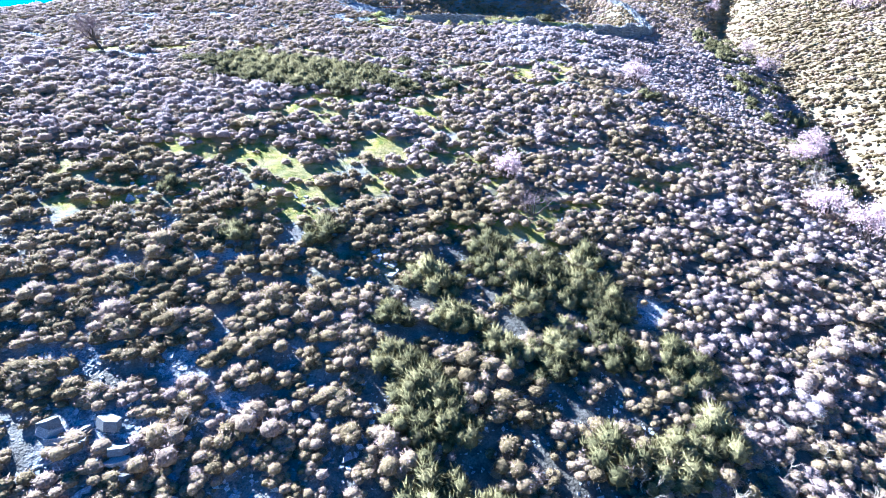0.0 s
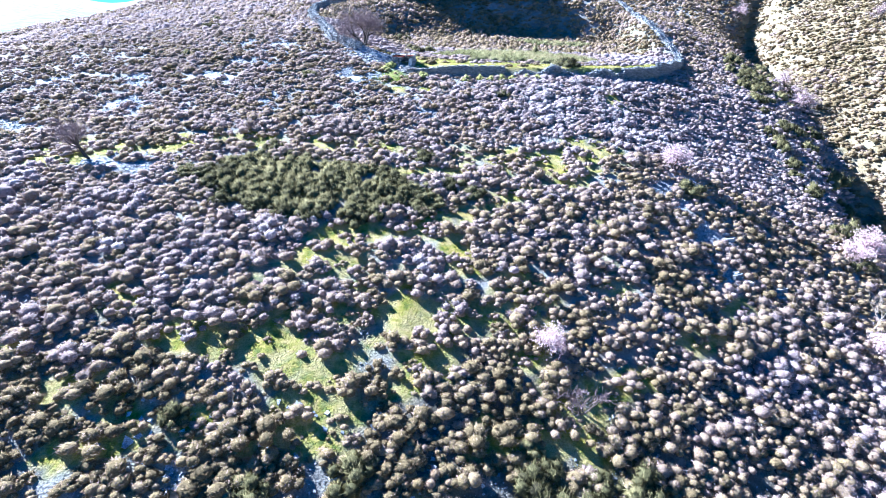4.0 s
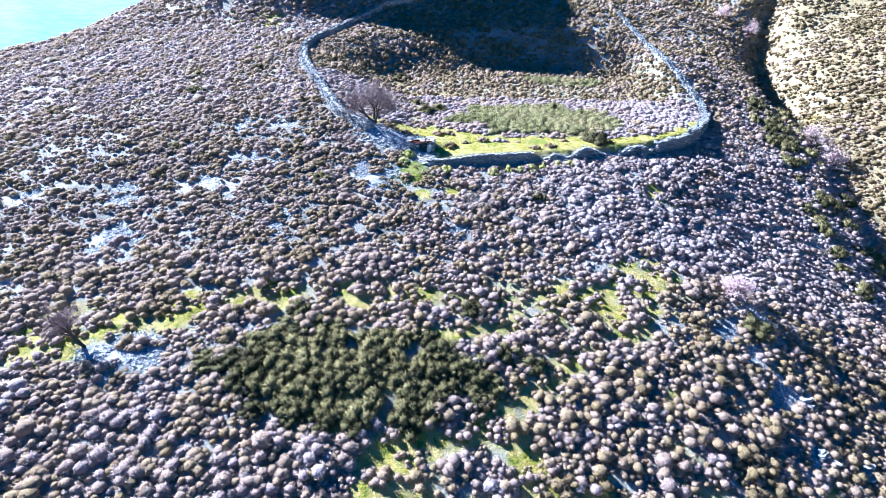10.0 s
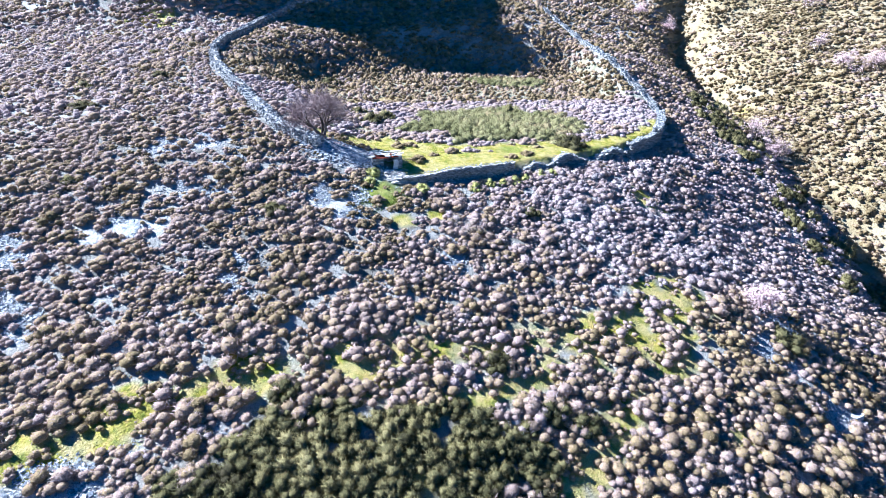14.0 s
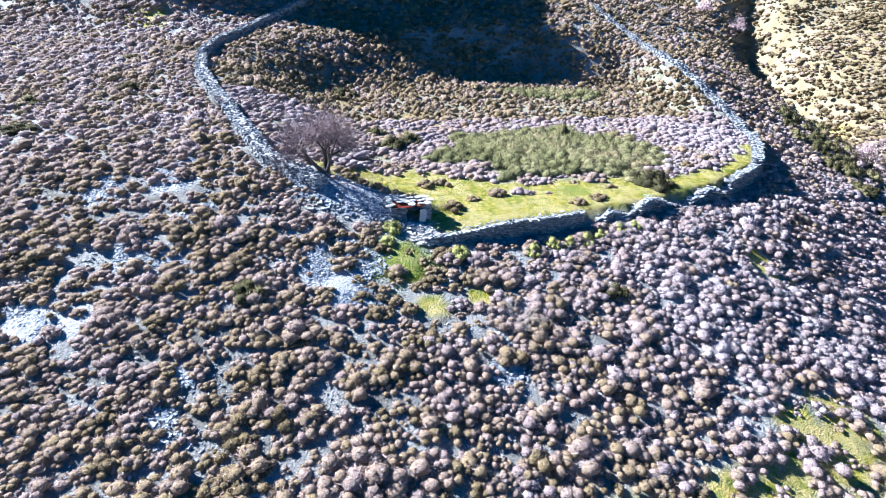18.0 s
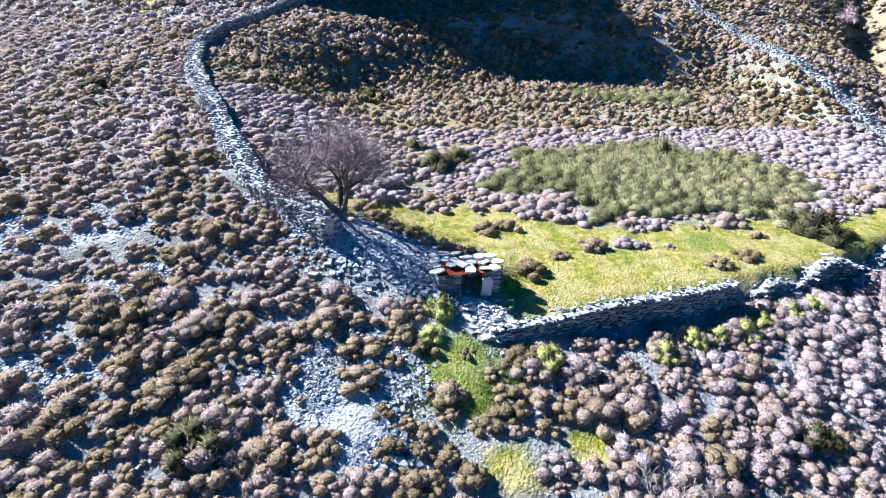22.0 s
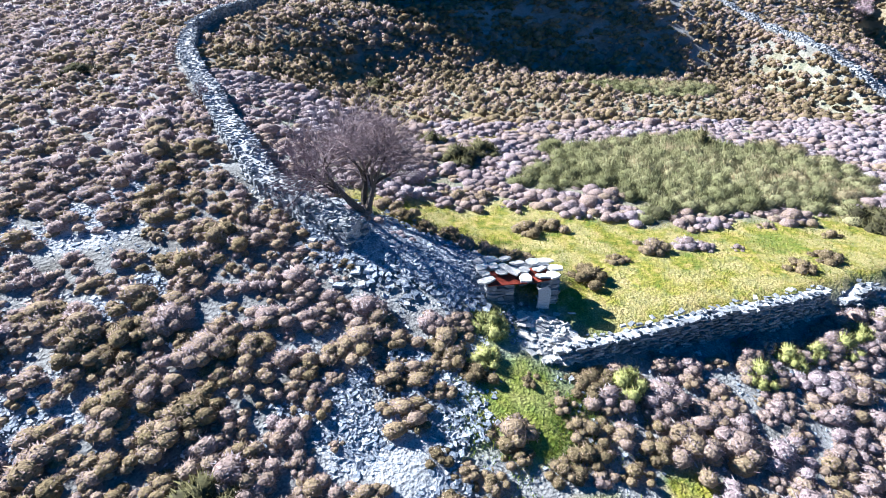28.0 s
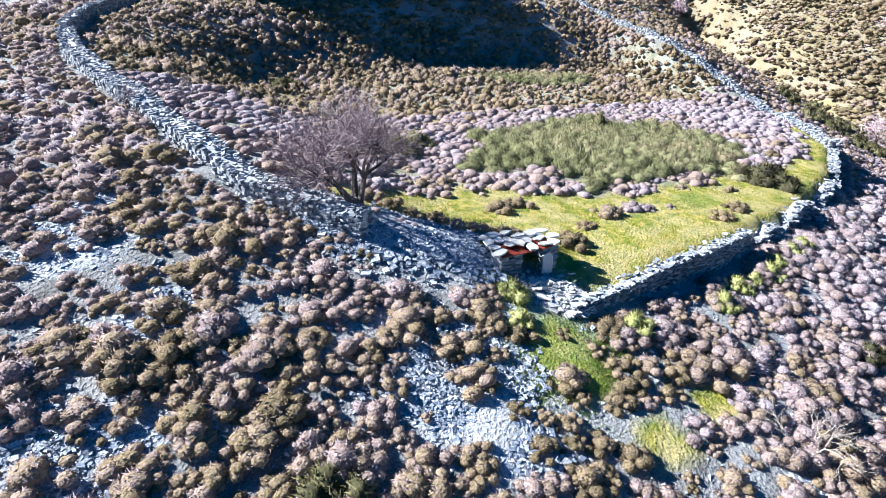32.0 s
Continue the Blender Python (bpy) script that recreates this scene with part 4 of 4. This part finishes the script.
def thicket(name, label, k, spacing, r, h, tone, tpl, material=LEAF):
    a, b, rx, ry = THICKETS[k]
    gx, gy = np.meshgrid(np.arange(a - rx * 1.2, a + rx * 1.2, spacing), np.arange(b - ry * 1.2, b + ry * 1.2, spacing))
    x, y = gx.ravel() + RNG.uniform(-0.3, 0.3, gx.size), gy.ravel() + RNG.uniform(-0.3, 0.3, gx.size)
    inn = (np.hypot((x - a) / rx, (y - b) / ry) < 1 + 0.38 * fbm(x * 0.6, y * 0.6, 2.0)) & (RNG.uniform(0, 1, len(x)) < 0.9)
    x, y = x[inn], y[inn]
    n = len(x)
    rr = r * RNG.uniform(0.7, 1.25, n)
    hh = h * RNG.uniform(0.85, 1.15, n) * (1 + 0.16 * fbm(x * 0.9, y * 0.9, 5.0)) * (1 - 0.25 * np.hypot((x - a) / rx, (y - b) / ry) ** 3)
    tagged(new(name, clumps(name, tpl, x, y, rr, hh, np.clip(tone + 0.3 * fbm(x * 0.45, y * 0.45, 1.0) + RNG.normal(0, 0.16, n) + (0.03 * (x - a) if material == BROOMLEAF else 0), 0, 1), material)), label, "thicket", kind="stuff")


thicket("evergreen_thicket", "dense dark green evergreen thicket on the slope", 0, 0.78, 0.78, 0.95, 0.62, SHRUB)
thicket("broom_thicket", "grey-green broom thicket inside the walled enclosure", 1, 0.66, 0.6, 0.8, 0.5, BROOM, BROOMLEAF)
thicket("broom_thicket", "grey-green broom thicket at the foot of the hollow", 2, 0.7, 0.62, 0.75, 0.45, BROOM, BROOMLEAF)


def shrubs():
    n = 330
    x, y = RNG.uniform(-4, 11, n), RNG.uniform(11, 26.5, n)
    k = (np.hypot((x - 3.4) / 6.4, (y - 18.6) / 6.8) < 1 + 0.2 * fbm(x * 0.5, y * 0.5, 3.0)) & (fbm(x * 0.6, y * 0.6, 9.0) > -0.35)
    x, y = x[k], y[k]
    n = len(x)
    r = RNG.uniform(0.6, 1.2, n)
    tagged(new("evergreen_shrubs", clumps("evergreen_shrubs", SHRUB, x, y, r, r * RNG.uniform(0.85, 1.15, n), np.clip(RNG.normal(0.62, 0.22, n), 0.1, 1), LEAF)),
           "olive-green evergreen shrubs crowding the lower slope", "shrub", kind="stuff")
    x, y = RNG.uniform(25, 42, 260), RNG.uniform(40, 84, 260)
    k = np.abs(x - (34 + 0.19 * (y - 55))) < 3.6 + 0.8 * fbm(x * 0.5, y * 0.5, 3.0)
    x, y = x[k], y[k]
    n = len(x)
    r = RNG.uniform(0.6, 1.1, n)
    tagged(new("evergreen_shrubs", clumps("evergreen_shrubs", SHRUB, x, y, r, r * RNG.uniform(0.9, 1.3, n), np.clip(RNG.normal(0.6, 0.22, n), 0, 1), LEAF)),
           "dark olive shrubs lining the gully", "shrub", kind="stuff")
    by_the_walls = ((11.3, 66.8, 1.5, 1.35, 0.25, "dark green rounded shrub at the edge of the turf"), (-4.7, 76.3, 1.3, 1.0, 0.45, "dark olive shrub beside the bare tree"),
                                    (-3.2, 77.4, 1.2, 0.9, 0.55, "olive shrub among cushion bushes"), (-5.6, 79, 1.0, 0.9, 0.4, "olive shrub on the bank"),
                                    (-26.2, 62.4, 0.55, 0.6, 0.75, "small fresh green shrub on the slope"), (-29.5, 79.9, 1.0, 0.8, 0.25, "dark green shrub on the upper slope"),
                                    (-28.2, 74.6, 1.2, 0.7, 0.15, "low dark green shrub on the upper slope"), (-25.4, 90.3, 1.0, 0.7, 0.2, "dark green shrub near the wall"),
                                    (-23.8, 82.7, 0.9, 0.7, 0.2, "dark green shrub near the wall"), (9.9, 77.6, 0.7, 1.5, 0.6, "bright green juniper rising from the broom"),
                                    (3.9, 57.2, 0.75, 0.8, 0.3, "dark green shrub among pale bushes"))
    down_the_slope = ((-3.0, 45.6, 0.9, 0.9, 0.35, "dark olive shrub beside the thicket"),
                                    (-1.2, 42.6, 1.0, 0.9, 0.4, "dark olive shrub beside the thicket"), (0.3, 41.8, 0.9, 0.8, 0.5, "olive shrub beside the thicket"),
                                    (-13.5, 45.0, 0.8, 0.8, 0.4, "dark olive shrub by the turf"), (37.5, 60.5, 1.6, 2.0, 0.75, "tall bright green bush in the gully"),
                                    (-9, 22.5, 0.9, 1.0, 0.6, "dry olive shrub on the scree"), (-5.4, 23.6, 1.1, 1.1, 0.55, "dry olive shrub on the scree"),
                                    (-12.6, 24.8, 0.7, 0.9, 0.55, "dry olive shrub beside turf"), (16.5, 46.2, 1.3, 0.8, 0.7, "olive shrub under the flowering almond tree"),
                                    (-7.5, 91, 1.2, 0.9, 0.2, "dark shrub at the foot of the hollow"), (-13.6, 58.4, 0.9, 0.8, 0.45, "dry olive shrub on the slope"))
    for a, b, r, h, tone, label in by_the_walls + down_the_slope:
        one_shrub("shrub", label, a, b, r, h, tone)
    for a, b, r, h in ((-3.5, 60.3, 0.42, 0.95), (0.7, 60.4, 0.38, 0.75), (4.1, 61.1, 0.4, 0.8), (3.1, 61.0, 0.3, 0.6), (-6.5, 62.5, 0.42, 0.75), (2.0, 60.9, 0.33, 0.7), (5.2, 61.6, 0.36, 0.6), (-7.0, 61.4, 0.36, 0.6), (6.6, 62.0, 0.4, 0.7), (7.7, 62.3, 0.36, 0.6), (-2.4, 60.0, 0.3, 0.5)):
        one_shrub("spurge_bush", "upright pale yellow-green spurge bush below the wall", a, b, r * 1.5, h * 0.9, 0.55, SHRUB, SPURGE, "bush", "spurge below the wall")
    for a, b, r, tone in ((-3.7, 68.0, 0.55, 0.32), (-2.6, 68.2, 0.45, 0.34), (-2.7, 64.4, 0.58, 0.16), (-1.3, 65.4, 0.35, 0.42), (0.4, 66.0, 0.55, 0.45), (1.9, 66.2, 0.5, 0.92), (2.5, 65.9, 0.3, 0.85), (3.7, 65.8, 0.22, 0.8),
                          (5.1, 64.2, 0.48, 0.32), (6.5, 64.7, 0.5, 0.34), (7.7, 67.8, 0.35, 0.5), (6.2, 67.4, 0.28, 0.6), (-5.7, 71.2, 0.55, 0.45), (-4.6, 71.3, 0.5, 0.45), (-3.6, 70.2, 0.45, 0.8), (8.3, 66.4, 0.3, 0.35),
                          (13.6, 68.3, 0.45, 0.5), (14.9, 69.2, 0.4, 0.8), (16.2, 69.8, 0.5, 0.4), (17.8, 70.4, 0.45, 0.8), (18.9, 71.2, 0.5, 0.45), (20.2, 71.8, 0.45, 0.35)):
        lab = "pale lilac cushion bush on the turf" if tone > 0.6 else "tan rounded cushion bush on the turf"
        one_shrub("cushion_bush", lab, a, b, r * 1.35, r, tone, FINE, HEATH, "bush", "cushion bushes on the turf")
    for a, b in ((-8.4, 68.2), (-7.7, 67.6), (-7.1, 67.0), (-6.4, 66.4), (-5.6, 66.0), (-4.8, 65.7), (-8.9, 68.9), (-6.8, 67.4)):
        r = random.uniform(0.42, 0.62)
        one_shrub("cushion_bush", "brown cushion bush on the bank behind the shelter", a, b, r * 1.2, r, random.uniform(0.35, 0.6), FINE, HEATH, "bush", "cushion bushes on the bank")


shrubs()

# ---- trees ----


def tube(v, f, pts, radii, sides):
    base = len(v)
    for k, (p, r) in enumerate(zip(pts, radii)):
        d = (pts[min(k + 1, len(pts) - 1)] - pts[max(k - 1, 0)]).normalized()
        a = d.orthogonal().normalized()
        b = d.cross(a)
        for s in range(sides):
            t = 6.2832 * s / sides
            v.append(tuple(p + (a * math.cos(t) + b * math.sin(t)) * r))
    for k in range(len(pts) - 1):
        for s in range(sides):
            i, j = base + k * sides + s, base + k * sides + (s + 1) % sides
            f += [(i, j, j + sides), (i, j + sides, i + sides)]


def grow(rng, p, d, length, radius, level, out, tips, spread, rise, kids, wander=0.22):
    """One limb with its offshoots. out gathers trunks, limbs (each a mesh of its own) and all the twigs."""
    steps = 4 if level < 3 else 2
    pts, dd = [p.copy()], d.copy()
    for _ in range(steps):
        w = wander * (0.45 if level == 0 else 1)
        dd = (dd + Vector((rng.gauss(0, w), rng.gauss(0, w), rng.gauss(0, w) + rise))).normalized()
        pts.append(pts[-1] + dd * length / steps)
    radii = [radius * (1 - 0.6 * k / steps) for k in range(steps + 1)]
    if level < 2:
        out[level].append(([], []))
    v, f = out[level][-1] if level < 2 else out[2]
    tube(v, f, pts, radii, (7, 5, 4, 3, 3)[min(level, 4)])
    if level >= len(kids):
        tips.append(pts[-1])
        tips.append(pts[1])
        return
    for k in range(kids[level]):
        at = rng.uniform(0.35, 1.0) if level else rng.uniform(0.7, 1.0)
        i = min(steps - 1, int(at * steps))
        q = pts[i].lerp(pts[i + 1], at * steps - i)
        a = rng.uniform(0, 6.2832)
        side = dd.orthogonal().normalized()
        side = (side * math.cos(a) + dd.cross(side) * math.sin(a))
        grow(rng, q, (dd + side * spread * rng.uniform(0.6, 1.3)).normalized(), length * rng.uniform(0.62, 0.95), max(0.006, radius * 0.45), level + 1, out, tips, spread, rise, kids, wander)


def tree(name, label, x, y, seed, trunk, radius, stems, kids, spread=0.8, rise=0.06, blossom=0, group="", twig=None, bark=None):
    rng = random.Random(seed)
    root = thing(name, label, "tree", group, (x, y, gnd(x, y) - 0.05))
    out, tips = [[], [], ([], [])], []
    for d, s in stems:
        grow(rng, Vector((0, 0, 0)), Vector(d).normalized(), trunk * s, radius * s, 0, out, tips, spread, rise, kids)
    for part_name, pieces in (("trunk", out[0]), ("limb", out[1])):
        for v, f in pieces:
            part(part_name, tri_mesh(part_name, np.array(v), np.array(f), bark or BARK), root)
    if out[2][0]:
        tagged(part("twig_crown", tri_mesh("twig_crown", np.array(out[2][0]), np.array(out[2][1]), twig or TWIG), root), kind="stuff")
    if blossom:
        v, f = [], []
        for t in tips:
            for _ in range(blossom):
                c = t + Vector((rng.gauss(0, 0.12), rng.gauss(0, 0.12), rng.gauss(0, 0.1)))
                a = Vector((rng.gauss(0, 1), rng.gauss(0, 1), rng.gauss(0, 1))).normalized()
                b = a.orthogonal().normalized() * 0.045
                a = a * 0.045
                k = len(v)
                v += [tuple(c - a), tuple(c + b), tuple(c + a), tuple(c - b)]
                f += [(k, k + 1, k + 2), (k, k + 2, k + 3)]
        tagged(part("blossom", tri_mesh("blossom", np.array(v), np.array(f), BLOSSOM), root, "pale pink blossom"), kind="stuff")
    return root


tree("bare_tree", "leafless wild pear tree with a twiggy mauve crown beside the wall", -9.7, 67.6, 5, 1.5, 0.16, [((-0.42, -0.1, 1), 1.05), ((0.3, 0.05, 1), 0.95), ((-0.1, 0.25, 1), 1.05)],
     (4, 6, 7, 6), 1.0, 0.03)
tree("bare_tree", "small leafless tree leaning over the turf", -24.7, 41.9, 8, 1.3, 0.12, [((-0.9, -0.1, 0.6), 1.0), ((-0.8, 0.1, 0.8), 0.9)], (5, 4, 4, 4), 0.75, 0.10)
OPEN, FULL = (4, 4, 3, 2), (4, 4, 4, 2)
for a, b, s, kids, bl, trunk, label in (
        (16.3, 48.0, 11, OPEN, 3, 0.9, "small almond tree in pink blossom on the slope"), (29.6, 44.0, 12, FULL, 6, 1.1, "almond tree in full pale pink blossom in the gully"),
        (25.6, 31.2, 13, FULL, 4, 1.2, "almond tree in pale blossom at the gully's edge"), (24.2, 33.6, 14, OPEN, 4, 0.9, "almond tree in pale blossom at the gully's edge"),
        (40.4, 76.0, 15, OPEN, 2, 1.2, "almond tree budding mauve at the gully"), (42.0, 73.6, 16, OPEN, 3, 1.1, "almond tree budding mauve at the gully"),
        (3.7, 30.0, 17, OPEN, 2, 0.6, "small almond sapling in pink bud"), (56.5, 80.9, 18, OPEN, 3, 1.1, "almond tree in blossom on the sunlit slope"),
        (58.6, 78.2, 19, OPEN, 3, 1.1, "almond tree in blossom on the sunlit slope"), (57.6, 86.2, 20, OPEN, 1, 1.0, "almond tree in blossom on the sunlit slope"),
        (63.0, 94.2, 21, OPEN, 1, 1.2, "almond tree in blossom on the sunlit slope"), (50.3, 109.0, 22, OPEN, 3, 1.1, "almond tree in blossom above the gully"),
        (46.5, 112.0, 23, OPEN, 3, 1.0, "almond tree in blossom above the gully")):
    tree("almond_tree", label, a, b, s, trunk, 0.08, [((0.1, 0, 1), 1.0), ((-0.5, 0.2, 1), 0.85), ((0.5, -0.2, 1), 0.8)], kids, 0.8, 0.08, bl, "almond trees")
tree("bare_shrub_tree", "spreading leafless mauve bush above green turf", 4.6, 27.2, 31, 0.7, 0.05, [((-0.9, 0, 0.6), 1.0), ((0.9, -0.2, 0.7), 1.1), ((0, 0.3, 1), 0.9), ((-0.4, -0.5, 0.7), 1)], (4, 4, 4), 0.9, 0.03)
tree("bare_shrub_tree", "small leafless mauve bush against the boundary wall", -16.4, 76.6, 32, 0.5, 0.03, [((-0.3, 0, 1), 1.0), ((0.4, -0.2, 1), 1.0), ((0, 0.3, 1), 0.9)], (4, 4, 4), 0.8, 0.08)
tree("dead_sapling", "bleached dead sapling beside the boundary wall", -14.2, 76.4, 33, 0.9, 0.03, [((0.05, 0, 1), 1.0)], (4, 3, 2), 0.5, 0.1, 0, "", DEAD, DEAD)
tree("dead_branches", "bleached dead branches lying among the bushes", -2.0, 55.6, 34, 0.7, 0.035, [((-0.9, 0.1, 0.45), 1.0), ((0.9, 0.1, 0.4), 1.0), ((0.1, -0.6, 0.6), 1), ((0.2, 0.6, 0.6), 1)], (4, 4, 3), 0.7, 0.0, 0, "", DEAD, DEAD)
tree("dead_branches", "bleached fallen tree in the gully", 24.5, 36.0, 35, 1.3, 0.06, [((0.8, 0.2, 0.5), 1.0)], (5, 4, 3), 0.7, 0.02, 0, "", DEAD, DEAD)
for k, (a, b) in enumerate(((11.5, 15.5), (13.2, 16.4), (9.0, 14.2), (6.2, 14.0), (14.2, 15.0), (12.2, 14.0), (10.4, 16.6), (13.6, 17.8), (-11.5, 19.2), (-8.0, 14.0))):
    tree("dead_branches", "twisted bleached stems among the bushes", a, b, 40 + k, 0.5, 0.025, [((-0.5, 0.1, 0.8), 1.0), ((0.6, 0.1, 0.7), 1.0), ((0.1, -0.6, 0.7), 1)], (3, 3), 0.9, 0.0, 0, "dead stems", DEAD, DEAD)


def turf_tufts():
    """Short grass blades and dry stalks over the turf."""
    n = 60000
    x, y = RNG.uniform(-9, 25, n), RNG.uniform(60, 79, n)
    k = RNG.uniform(0, 1, n) < lawn(x, y)
    x2, y2 = RNG.uniform(-28, 12, n), RNG.uniform(22, 63, n)
    k2 = (RNG.uniform(0, 1, n) < grass_mask(x2, y2)) & (y2 < front_y(x2) - 0.3)
    x, y = np.concatenate([x[k], x2[k2]]), np.concatenate([y[k], y2[k2]])
    ax, ay = RNG.normal(-6.1, 0.9, 9000), RNG.normal(60.3, 1.1, 9000)     # fresh green round the fallen slabs
    ok = (ay < front_y(ax) - 0.3) & (fbm(ax * 1.5, ay * 1.5, 3.0) > -0.25)
    ax, ay = ax[ok], ay[ok]
    fresh = np.concatenate([np.zeros(len(x)), np.ones(len(ax))])
    x, y = np.concatenate([x, ax]), np.concatenate([y, ay])
    n = len(x)
    z = ground(x, y)
    a, hgt = RNG.uniform(0, 6.28, n), RNG.uniform(0.04, 0.13, n)
    dx, dy = np.cos(a) * 0.014, np.sin(a) * 0.014
    v = np.stack([np.stack([x - dx, y - dy, z], 1), np.stack([x + dx, y + dy, z], 1), np.stack([x + RNG.normal(0, 0.05, n), y + RNG.normal(0, 0.05, n), z + hgt], 1)], 1).reshape(-1, 3)
    tone = np.clip(0.42 - 0.4 * fresh + 0.3 * fbm(x * 0.7, y * 0.7, 1.0) * (1 - 0.6 * fresh) + RNG.normal(0, 0.2, n) * (1 - 0.5 * fresh), 0, 1)
    tagged(new("turf_grass", tri_mesh("turf_grass", v, np.arange(3 * n).reshape(-1, 3), GRASSM, False, tone=np.repeat(tone, 3))), "short yellow-green turf with dry stalks", "grass", kind="stuff")


turf_tufts()
